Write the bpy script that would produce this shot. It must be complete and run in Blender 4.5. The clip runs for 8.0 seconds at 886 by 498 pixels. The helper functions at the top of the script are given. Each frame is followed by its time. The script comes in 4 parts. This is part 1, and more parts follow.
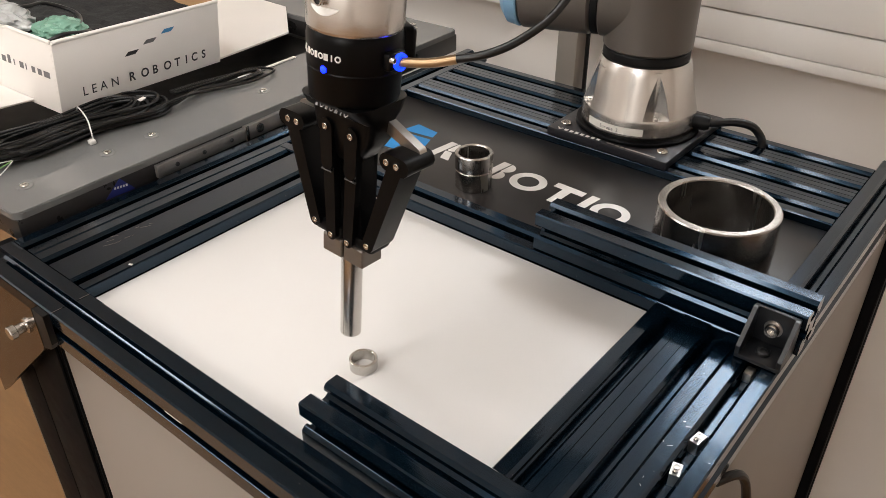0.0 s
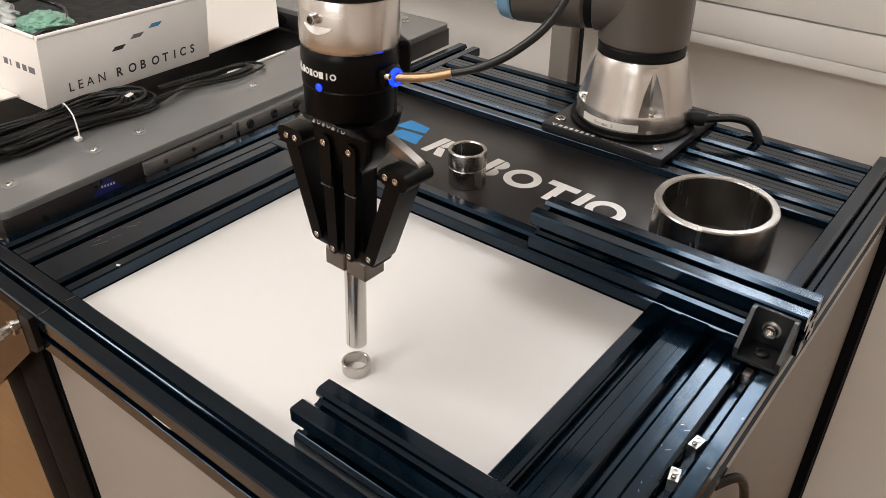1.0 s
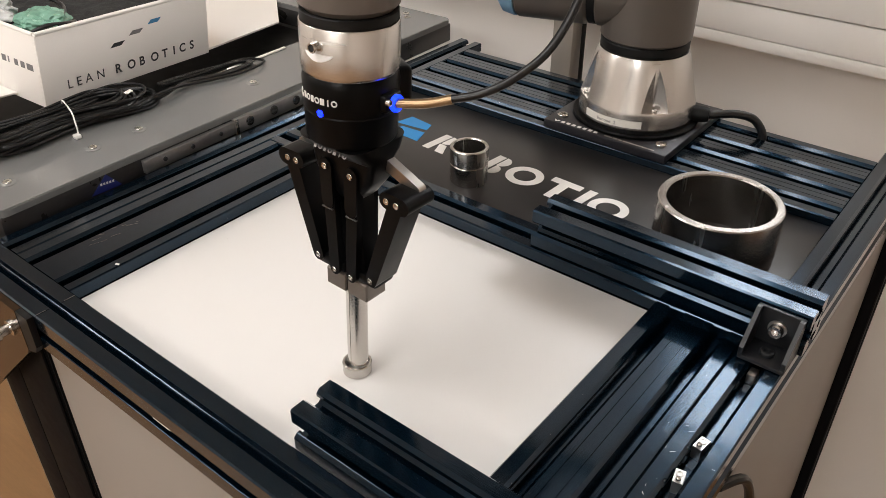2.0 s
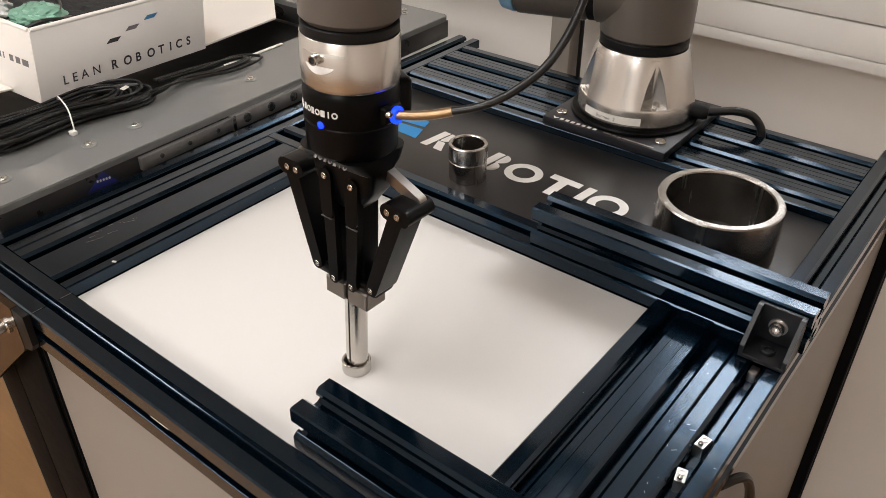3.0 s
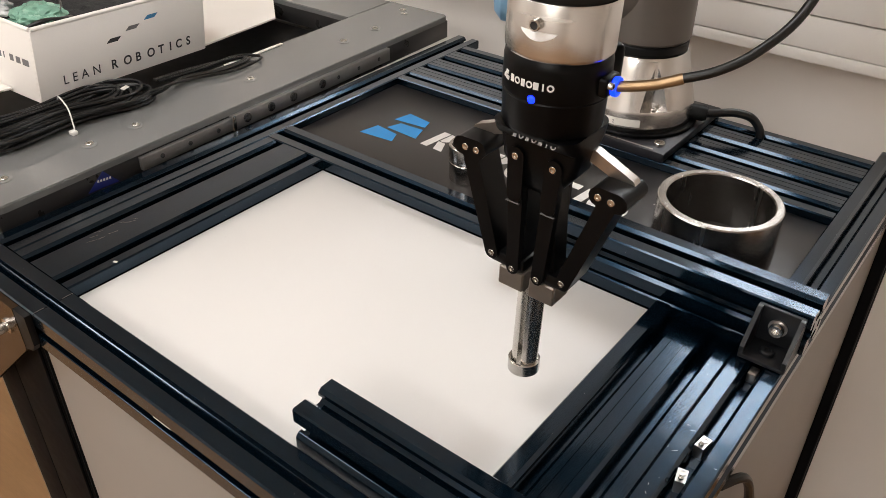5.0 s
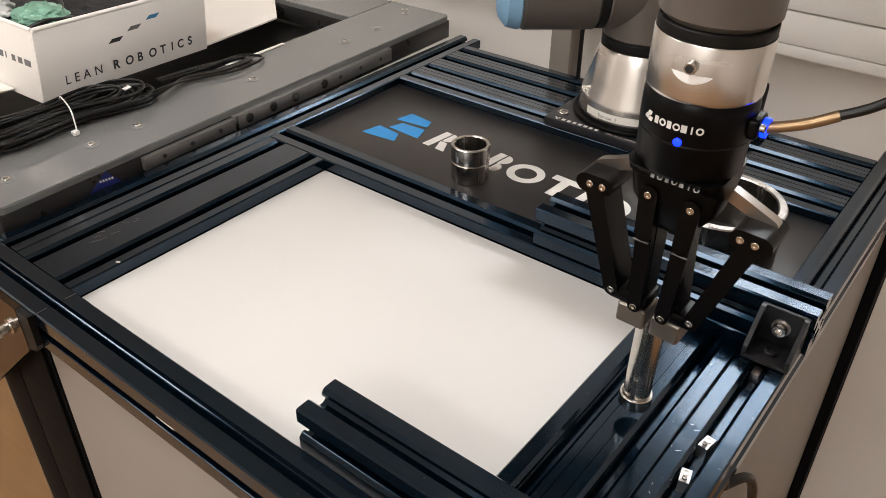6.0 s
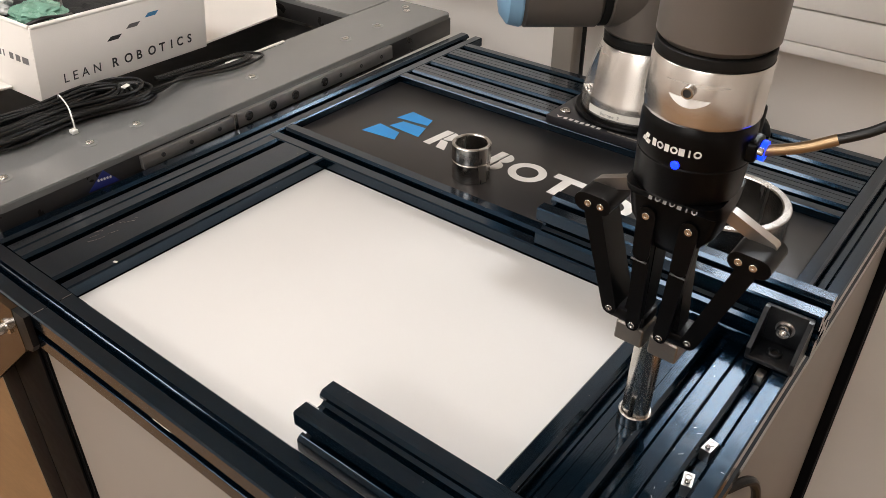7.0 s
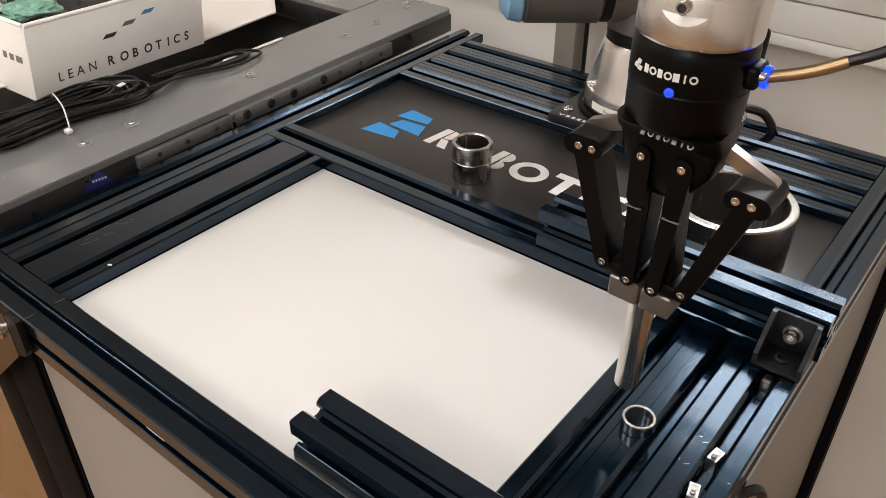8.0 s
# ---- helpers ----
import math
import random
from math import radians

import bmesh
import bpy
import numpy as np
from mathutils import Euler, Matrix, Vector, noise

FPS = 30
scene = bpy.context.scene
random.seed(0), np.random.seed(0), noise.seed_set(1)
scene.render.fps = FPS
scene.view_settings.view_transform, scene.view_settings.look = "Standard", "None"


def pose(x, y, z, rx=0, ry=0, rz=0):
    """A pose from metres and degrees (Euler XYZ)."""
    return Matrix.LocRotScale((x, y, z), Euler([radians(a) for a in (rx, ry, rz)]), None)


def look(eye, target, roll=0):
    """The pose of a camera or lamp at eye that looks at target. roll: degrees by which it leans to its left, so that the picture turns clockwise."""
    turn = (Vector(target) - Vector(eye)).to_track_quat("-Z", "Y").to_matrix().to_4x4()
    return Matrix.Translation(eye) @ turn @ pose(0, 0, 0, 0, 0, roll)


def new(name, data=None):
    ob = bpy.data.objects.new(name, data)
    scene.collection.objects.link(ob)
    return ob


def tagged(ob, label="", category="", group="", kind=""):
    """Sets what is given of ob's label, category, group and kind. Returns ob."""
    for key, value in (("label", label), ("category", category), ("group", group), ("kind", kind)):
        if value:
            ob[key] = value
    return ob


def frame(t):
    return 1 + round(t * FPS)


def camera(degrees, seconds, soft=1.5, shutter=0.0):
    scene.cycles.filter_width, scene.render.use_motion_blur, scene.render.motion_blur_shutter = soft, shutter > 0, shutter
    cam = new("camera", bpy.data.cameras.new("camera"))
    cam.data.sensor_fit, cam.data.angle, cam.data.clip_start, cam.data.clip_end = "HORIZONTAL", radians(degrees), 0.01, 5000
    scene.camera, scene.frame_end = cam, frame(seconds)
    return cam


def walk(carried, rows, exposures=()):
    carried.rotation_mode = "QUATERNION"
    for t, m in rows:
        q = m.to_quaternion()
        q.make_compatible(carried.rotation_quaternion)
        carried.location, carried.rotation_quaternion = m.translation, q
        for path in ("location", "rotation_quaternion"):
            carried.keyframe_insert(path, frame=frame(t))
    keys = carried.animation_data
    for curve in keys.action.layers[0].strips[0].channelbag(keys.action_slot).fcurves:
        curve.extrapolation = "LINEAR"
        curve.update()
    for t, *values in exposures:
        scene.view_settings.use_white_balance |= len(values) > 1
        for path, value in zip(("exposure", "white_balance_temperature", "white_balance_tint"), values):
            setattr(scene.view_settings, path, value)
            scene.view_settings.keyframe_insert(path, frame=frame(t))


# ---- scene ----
cam = camera(57.6, 8.0, soft=0.5)

PATH = [
    (0, (0.697, -0.289, 1.387), (-0.364, 1.011, 0.299), 0.0),
    (0.5, (0.69, -0.284, 1.387), (-0.353, 1.024, 0.29), 0.3),
    (1, (0.686, -0.278, 1.386), (-0.353, 1.026, 0.282), 0.2),
    (1.5, (0.683, -0.273, 1.386), (-0.356, 1.025, 0.275), 0.1),
    (3, (0.675, -0.271, 1.383), (-0.351, 1.029, 0.262), 0.3),
    (3.5, (0.672, -0.272, 1.385), (-0.347, 1.03, 0.261), 0.5),
    (4, (0.671, -0.273, 1.385), (-0.347, 1.031, 0.263), 0.5),
    (4.5, (0.672, -0.274, 1.386), (-0.346, 1.031, 0.263), 0.6),
    (6, (0.67, -0.276, 1.386), (-0.349, 1.028, 0.262), 0.5),
    (6.5, (0.668, -0.27, 1.384), (-0.354, 1.029, 0.258), 0.4),
    (7, (0.667, -0.268, 1.383), (-0.355, 1.029, 0.255), 0.4),
    (7.5, (0.663, -0.264, 1.383), (-0.354, 1.033, 0.251), 0.5),
    (8, (0.658, -0.253, 1.381), (-0.364, 1.035, 0.241), 0.2),
]
walk(cam, [(t, look(eye, target, roll)) for t, eye, target, roll in PATH])

# ---- world and light ----
world = bpy.data.worlds.new("room_world")
scene.world = world
world.use_nodes = True
sky = world.node_tree.nodes.new("ShaderNodeTexSky")
sky.sky_type, sky.sun_disc, sky.sun_elevation, sky.sun_rotation = "NISHITA", False, radians(28), radians(150)
world.node_tree.links.new(sky.outputs["Color"], world.node_tree.nodes["Background"].inputs[0])
world.node_tree.nodes["Background"].inputs[1].default_value = 0.15
scene.view_settings.exposure = 0.0

H = 0.900          # table top
PANEL = H - 0.016  # white board
DARK = H - 0.010   # black board
CEIL = 2.70
FL = -0.10           # floor
LAMPS = [(-2.5, -1.9, 21.0, 1.2, 0.54), (-0.06, -0.72, 13.0, 0.42, 1.5), (0.8, -2.75, 42.0, 1.2, 0.54), (-1.15, -0.5, 4.0, 1.2, 0.54)]  # x, y, watts, size
for lx, ly, watts, sx, sy in LAMPS:
    lamp = bpy.data.lights.new("ceiling_panel_light", "AREA")
    lamp.shape, lamp.size, lamp.size_y = "RECTANGLE", sx - 0.04, sy - 0.02
    lamp.energy, lamp.color = watts * 0.97, (1.0, 0.98, 0.96)
    new("ceiling_panel_light", lamp).matrix_world = pose(lx, ly, CEIL - 0.035)

day = bpy.data.lights.new("window_daylight", "AREA")
day.shape, day.size, day.size_y, day.energy, day.color = "RECTANGLE", 0.34, 0.42, 5.4, (0.97, 0.99, 1.0)
new("window_daylight", day).matrix_world = pose(0.42, 1.205, 1.67, -90, 0, 0)


# ---- materials ----
def mat(name, base, rough=0.5, metal=0.0, vary=0.12, scale=40.0, bump=0.0, fine=400.0, spec=0.5, stretch=(1, 1, 1), coat=0.0, rvary=0.1):
    m = bpy.data.materials.new(name)
    m.use_nodes = True
    nt = m.node_tree
    b = nt.nodes["Principled BSDF"]
    tc = nt.nodes.new("ShaderNodeTexCoord")
    mp = nt.nodes.new("ShaderNodeMapping")
    mp.inputs["Scale"].default_value = stretch
    nt.links.new(tc.outputs["Object"], mp.inputs["Vector"])
    n1 = nt.nodes.new("ShaderNodeTexNoise")
    n1.inputs["Scale"].default_value, n1.inputs["Detail"].default_value = scale, 5
    n2 = nt.nodes.new("ShaderNodeTexNoise")
    n2.inputs["Scale"].default_value, n2.inputs["Detail"].default_value = fine, 3
    for n in (n1, n2):
        nt.links.new(mp.outputs["Vector"], n.inputs["Vector"])
    mix = nt.nodes.new("ShaderNodeMix")
    mix.data_type = "RGBA"
    lo, hi = [c * (1 - vary) for c in base], [min(1, c * (1 + vary)) for c in base]
    mix.inputs[6].default_value, mix.inputs[7].default_value = (*lo, 1), (*hi, 1)
    add = nt.nodes.new("ShaderNodeMath")
    add.operation = "MULTIPLY_ADD"
    nt.links.new(n2.outputs["Fac"], add.inputs[0])
    add.inputs[1].default_value = 0.4
    sub = nt.nodes.new("ShaderNodeMath")
    sub.operation = "SUBTRACT"
    nt.links.new(n1.outputs["Fac"], sub.inputs[0])
    sub.inputs[1].default_value = 0.2
    nt.links.new(sub.outputs[0], add.inputs[2])
    nt.links.new(add.outputs[0], mix.inputs[0])
    nt.links.new(mix.outputs[2], b.inputs["Base Color"])
    rr = nt.nodes.new("ShaderNodeMapRange")
    rr.inputs["To Min"].default_value, rr.inputs["To Max"].default_value = max(0.02, rough - rvary), min(1, rough + rvary)
    nt.links.new(n1.outputs["Fac"], rr.inputs["Value"])
    nt.links.new(rr.outputs["Result"], b.inputs["Roughness"])
    b.inputs["Metallic"].default_value = metal
    b.inputs["Specular IOR Level"].default_value = spec
    b.inputs["Coat Weight"].default_value, b.inputs["Coat Roughness"].default_value = coat, 0.07
    if bump:
        bp = nt.nodes.new("ShaderNodeBump")
        bp.inputs["Strength"].default_value, bp.inputs["Distance"].default_value = bump, 0.001
        nt.links.new(n2.outputs["Fac"], bp.inputs["Height"])
        nt.links.new(bp.outputs["Normal"], b.inputs["Normal"])
        nt.links.new(bp.outputs["Normal"], b.inputs["Coat Normal"])
    return m


def speckled(m, colour, scale, cut):
    """Small light specks (chips, dust) over a material."""
    nt = m.node_tree
    b = nt.nodes["Principled BSDF"]
    src = b.inputs["Base Color"].links[0].from_socket
    tc = nt.nodes.new("ShaderNodeTexCoord")
    vo = nt.nodes.new("ShaderNodeTexVoronoi")
    vo.inputs["Scale"].default_value = scale
    nt.links.new(tc.outputs["Object"], vo.inputs["Vector"])
    lt = nt.nodes.new("ShaderNodeMath")
    lt.operation = "LESS_THAN"
    lt.inputs[1].default_value = cut
    nt.links.new(vo.outputs["Distance"], lt.inputs[0])
    mx = nt.nodes.new("ShaderNodeMix")
    mx.data_type = "RGBA"
    mx.inputs[7].default_value = (*colour, 1)
    nt.links.new(lt.outputs[0], mx.inputs[0])
    nt.links.new(src, mx.inputs[6])
    nt.links.new(mx.outputs[2], b.inputs["Base Color"])
    return m


def glow(name, colour, strength):
    m = bpy.data.materials.new(name)
    m.use_nodes = True
    b = m.node_tree.nodes["Principled BSDF"]
    b.inputs["Base Color"].default_value = (*colour, 1)
    b.inputs["Emission Color"].default_value = (*colour, 1)
    b.inputs["Emission Strength"].default_value = strength
    return m


M_ANOD = speckled(mat("blue_black_anodised_aluminium", (0.004, 0.019, 0.038), 0.16, 0.85, 0.22, 160, 0.03, 1500, stretch=(1, 0.012, 1), coat=0.62, rvary=0.05, spec=0.3), (0.22, 0.23, 0.25), 80, 0.036)
M_LEG = mat("black_leg_finish", (0.004, 0.0042, 0.005), 0.6, 0.0, 0.15, 60, 0.03, 900, spec=0.08)
M_BOARD = speckled(mat("white_plastic_board", (0.685, 0.662, 0.637), 0.55, 0, 0.03, 6, 0.03, 700, spec=0.35), (0.45, 0.42, 0.38), 11, 0.010)
M_DARK = speckled(mat("black_composite_board", (0.016, 0.0142, 0.0138), 0.32, 0, 0.10, 30, 0.03, 900, rvary=0.02, spec=0.4), (0.34, 0.32, 0.30), 26, 0.024)
M_PRINT = mat("white_print", (0.75, 0.73, 0.70), 0.5)
# mottled grey, duller than the white print
M_GREYP = mat("mottled_grey_print", (0.26, 0.25, 0.24), 0.5, 0, 0.3, 300)
M_BLUE = mat("blue_print", (0.012, 0.25, 0.62), 0.45)
M_STEEL = mat("turned_steel", (0.54, 0.52, 0.49), 0.22, 1.0, 0.06, 18, 0.01, 300, stretch=(1, 1, 8))
M_STEEL_D = mat("dark_turned_steel", (0.42, 0.395, 0.37), 0.25, 1.0, 0.22, 60, 0.02, 300, stretch=(1, 1, 0.12), rvary=0.08)
M_ALU = mat("brushed_aluminium", (0.68, 0.66, 0.635), 0.27, 1.0, 0.01, 15, 0.0, 500, stretch=(1, 1, 12), rvary=0.01)
M_ROD = mat("machined_rod", (0.60, 0.57, 0.53), 0.24, 1.0, 0.02, 90, 0.0, 500, stretch=(1, 1, 0.05), rvary=0.02)
M_PAD = mat("dull_pad_metal", (0.23, 0.205, 0.18), 0.40, 0.9, 0.12, 60, 0.05)
M_GBLACK = mat("satin_black_gripper", (0.002, 0.002, 0.0022), 0.34, 0.0, 0.2, 40, 0.02, spec=0.13)
M_ARM = mat("warm_grey_arm_paint", (0.130, 0.113, 0.099), 0.38, 0.25, 0.04, 12, 0.02, 700)
M_CAST = mat("black_cast_bracket", (0.008, 0.009, 0.011), 0.36, 0.1, 0.2, 80, 0.10, 600, spec=0.5)
M_RUB = mat("black_rubber", (0.005, 0.005, 0.005), 0.5, 0, 0.15, spec=0.25)
M_CABLE = mat("black_cable_sheath", (0.005, 0.005, 0.0055), 0.34, 0, 0.2)
M_BRASS = mat("brass_brown_sleeve", (0.33, 0.22, 0.12), 0.32, 0.7, 0.08)
M_SCREW = mat("zinc_screw", (0.62, 0.60, 0.57), 0.22, 1.0, 0.1)
M_NUT = mat("zinc_nut", (0.42, 0.40, 0.385), 0.35, 1.0, 0.25, 150)
M_NUTB = mat("bright_zinc_nut", (0.46, 0.45, 0.435), 0.34, 1.0, 0.15, 200)
M_CAPBLUE = mat("light_blue_cap", (0.22, 0.40, 0.58), 0.40, 0, 0.04)
M_PLATE = mat("grey_tinted_plate", (0.180, 0.180, 0.176), 0.10, 0.1, 0.06, 10, 0.01, 600, rvary=0.02)
M_PLATE_E = mat("dark_plate_edge", (0.022, 0.021, 0.021), 0.30, 0.1, 0.1)
M_CARD = mat("white_cardboard", (0.86, 0.82, 0.775), 0.6, 0, 0.03, 12, 0.15, 500)
M_CARDB = mat("brown_cardboard", (0.45, 0.27, 0.13), 0.75, 0, 0.08, 40, 0.2)
M_FOAM = mat("black_foam", (0.016, 0.016, 0.016), 0.95, 0, 0.5, 120, 1.0, 260)
M_INK = mat("dark_ink", (0.03, 0.03, 0.032), 0.6)
M_INKG = mat("grey_ink", (0.16, 0.15, 0.15), 0.6)
M_INKB = mat("blue_ink", (0.05, 0.22, 0.42), 0.6)
M_GREEN = mat("green_plastic_bag", (0.18, 0.36, 0.27), 0.25, 0, 0.35, 60, 0.8, 140)
M_CLEAR = mat("crinkled_clear_film", (0.42, 0.43, 0.42), 0.2, 0, 0.4, 50, 0.8, 120)
M_WALL = mat("cream_wall_paint", (0.84, 0.80, 0.755), 0.7, 0, 0.02, 3, 0.05, 300)
M_TRUNK = mat("white_trunking", (0.88, 0.855, 0.82), 0.5, 0, 0.02, 4)
# tone set well below cream, standing in for dimmer light on the table front
M_SIDE = mat("dimmed_cream_board", (0.285, 0.258, 0.230), 0.5, 0, 0.03, 4, 0.03)
M_FLOOR = mat("brown_wood_floor", (0.27, 0.145, 0.06), 0.4, 0, 0.25, 6, 0.1, 60, stretch=(1, 8, 1))
M_CEIL = mat("ceiling_tile", (0.78, 0.76, 0.72), 0.9, 0, 0.03)
M_POST = mat("grey_post_paint", (0.30, 0.27, 0.24), 0.45, 0.3, 0.05)
M_LED = glow("blue_led", (0.003, 0.03, 1.0), 3)
M_LEDW = glow("blue_white_led", (0.001, 0.008, 1.0), 12)
M_DIFF = glow("lit_diffuser", (1.0, 0.98, 0.955), 3.7)
M_GLASS = bpy.data.materials.new("window_glass")
M_GLASS.use_nodes = True
gb = M_GLASS.node_tree.nodes["Principled BSDF"]
gb.inputs["Transmission Weight"].default_value, gb.inputs["Roughness"].default_value, gb.inputs["IOR"].default_value = 1.0, 0.0, 1.05
M_LABEL = mat("white_label", (0.78, 0.75, 0.70), 0.5)
M_NAVY = mat("navy_sticker", (0.018, 0.026, 0.17), 0.4)
M_TIE = mat("white_cable_tie", (0.75, 0.73, 0.70), 0.4)
M_WRED = mat("green_wire", (0.2, 0.42, 0.12), 0.5)


# ---- mesh helpers ----
def mesh(bm, name, material, smooth=True, angle=32):
    me = bpy.data.meshes.new(name)
    bmesh.ops.recalc_face_normals(bm, faces=bm.faces)
    bm.to_mesh(me)
    bm.free()
    me.materials.append(material)
    if smooth:
        me.shade_smooth()
        me.set_sharp_from_angle(angle=radians(angle))
    return me


def part(name, bm, material, parent, label="", smooth=True):
    ob = new(name, mesh(bm, name, material, smooth))
    ob.parent = parent
    if label:
        ob["label"] = label
    return ob


def thing(name, label, category, group="", kind="", at=None):
    ob = tagged(new(name), label, category, group, kind)
    ob.empty_display_size = 0.02
    if at is not None:
        ob.matrix_basis = at
    return ob


def solid(name, bm, material, label, category, group="", kind="", at=None, smooth=True):
    ob = tagged(new(name, mesh(bm, name, material, smooth)), label, category, group, kind)
    if at is not None:
        ob.matrix_basis = at
    return ob


def box(x0, x1, y0, y1, z0, z1, bevel=0.0, seg=2, bm=None):
    bm = bm or bmesh.new()
    r = bmesh.ops.create_cube(bm, size=1.0)
    for v in r["verts"]:
        v.co = Vector((x0 + (v.co.x + 0.5) * (x1 - x0), y0 + (v.co.y + 0.5) * (y1 - y0), z0 + (v.co.z + 0.5) * (z1 - z0)))
    if bevel:
        es = list({e for v in r["verts"] for e in v.link_edges})
        bmesh.ops.bevel(bm, geom=es, offset=bevel, segments=seg, affect="EDGES", profile=0.5)
    return bm


def lathe(prof, seg=48, bm=None, m=None, a0=0.0, a1=360.0):
    """Turn a closed or open (r, z) outline round z; ends on the axis close by themselves."""
    bm = bm or bmesh.new()
    full = abs(a1 - a0) >= 359.9
    n = seg if full else seg + 1
    rows = []
    for k in range(n):
        a = radians(a0 + (a1 - a0) * k / seg)
        rows.append([bm.verts.new((r * math.cos(a), r * math.sin(a), z)) for r, z in prof])
    for k in range(seg):
        A, B = rows[k], rows[(k + 1) % n]
        for i in range(len(prof) - 1):
            q = [A[i], B[i], B[i + 1], A[i + 1]]
            bm.faces.new(q)
    if not full:
        bm.faces.new(rows[0])
        bm.faces.new(rows[-1])
    bmesh.ops.remove_doubles(bm, verts=[v for r in rows for v in r], dist=1e-6)
    if m is not None:
        bmesh.ops.transform(bm, matrix=m, verts=bm.verts)
    return bm


def prism(outline, z0, z1, bm=None, m=None):
    bm = bm or bmesh.new()
    a = [bm.verts.new((x, y, z0)) for x, y in outline]
    b = [bm.verts.new((x, y, z1)) for x, y in outline]
    n = len(a)
    for i in range(n):
        bm.faces.new((a[i], a[(i + 1) % n], b[(i + 1) % n], b[i]))
    caps = [bm.faces.new(a), bm.faces.new(b)]
    for f in caps:
        f.normal_update()
    bmesh.ops.triangulate(bm, faces=caps)
    if m is not None:
        bmesh.ops.transform(bm, matrix=m, verts=a + b)
    return bm


def tube(points, r, seg=10, bm=None, cap=True):
    """A round tube along a smooth line through the points."""
    bm = bm or bmesh.new()
    pts = [Vector(p) for p in points]
    line = []
    for i in range(len(pts) - 1):
        p0, p1, p2, p3 = pts[max(0, i - 1)], pts[i], pts[i + 1], pts[min(len(pts) - 1, i + 2)]
        for k in range(6):
            t = k / 6
            line.append(0.5 * ((2 * p1) + (p2 - p0) * t + (2 * p0 - 5 * p1 + 4 * p2 - p3) * t * t + (3 * p1 - p0 - 3 * p2 + p3) * t ** 3))
    line.append(pts[-1])
    rings, up = [], Vector((0.31, 0.21, 0.93)).normalized()
    for i, p in enumerate(line):
        d = (line[min(i + 1, len(line) - 1)] - line[max(i - 1, 0)]).normalized()
        s = d.cross(up)
        s = s.normalized() if s.length > 1e-4 else Vector((1, 0, 0))
        u = s.cross(d)
        up = u
        rings.append([bm.verts.new(p + r * (math.cos(a) * s + math.sin(a) * u)) for a in [2 * math.pi * k / seg for k in range(seg)]])
    for A, B in zip(rings, rings[1:]):
        for k in range(seg):
            bm.faces.new((A[k], A[(k + 1) % seg], B[(k + 1) % seg], B[k]))
    if cap:
        bm.faces.new(rings[0])
        bm.faces.new(rings[-1])
    return bm


def letters(text, size, depth, material, name="lettering", spacing=1.0, bold=0.0):
    cu = bpy.data.curves.new("lettering_curve", "FONT")
    cu.body, cu.size, cu.extrude, cu.space_character, cu.offset = text, size, depth, spacing, bold
    cu.align_x = "LEFT"
    tmp = new("lettering_tmp", cu)
    me = bpy.data.meshes.new_from_object(tmp.evaluated_get(bpy.context.evaluated_depsgraph_get()))
    bpy.data.objects.remove(tmp)
    me.materials.clear()
    me.materials.append(material)
    ob = new(name, me)
    return ob


# ---- slotted aluminium profile ----
def section(w, h, slots_top, slots_side=(0.0225,), o=0.0054, mouth=0.0034, lip=0.0066, wide=0.0098, deep=0.0145, c=0.0015):
    """Outline of a slotted profile: width w across (x), height h (y up), slot centres on top, bottom and sides; a negative centre is a fine groove."""
    pts = []

    def slot(cx):  # along the edge going in +x, cut towards inside
        if cx < 0:
            return [(-cx - 0.0005, 0), (-cx - 0.0004, 0.0009), (-cx + 0.0004, 0.0009), (-cx + 0.0005, 0)]
        q = o + mouth
        return [(cx - q, 0), (cx - o - 0.0003, mouth - 0.0003), (cx - o, mouth + 0.0004), (cx - o, lip), (cx - wide, lip + 0.001), (cx - wide, deep - 0.003), (cx - wide + 0.004, deep),
                (cx + wide - 0.004, deep), (cx + wide, deep - 0.003), (cx + wide, lip + 0.001), (cx + o, lip), (cx + o, mouth + 0.0004), (cx + o + 0.0003, mouth - 0.0003), (cx + q, 0)]

    bottom = [p for t in slots_top for p in slot(t)]
    top = [p for t in reversed(slots_top) for p in slot(w - t if t > 0 else -(w + t))]
    side = [p for t in slots_side for p in slot(t)]
    pts += [(c, 0)] + bottom + [(w - c, 0)]
    pts += [(w, c)] + [(w - y, x) for x, y in side] + [(w, h - c)]
    pts += [(w - c, h)] + [(w - x, h - y) for x, y in top] + [(c, h)]
    pts += [(0, h - c)] + [(y, h - x) for x, y in side] + [(0, c)]
    return pts


def rail(name, w, h, slots, length, label, at, material=None, group="table profiles", category="aluminium profile", sides=(0.0225,), mouth=0.0034):
    """A profile along local +y from 0 to length, x from 0 to w, top at z 0."""
    out = section(w, h, slots, sides, mouth=mouth)
    bm = prism([(x, y) for x, y in out], 0, length)
    for v in bm.verts:
        v.co = Vector((v.co.x, v.co.z, v.co.y - h))
    return solid(name, bm, material or M_ANOD, label, category, group, at=at, smooth=False)


S1, S2, S4 = [0.0225], [0.0225, 0.0675], [0.0225, -0.0395, -0.0505, 0.0675, -0.0845, -0.0955, 0.1125, -0.1295, -0.1405, 0.1575]
L_P = "blue-black anodised slotted aluminium profile of the table frame"

# ---- room ----
def wall(name, x0, x1, y0, y1, z0, z1, material, label):
    return solid(name, box(x0, x1, y0, y1, z0, z1), material, label, "wall" if "wall" in name else name, kind="structure", smooth=False)


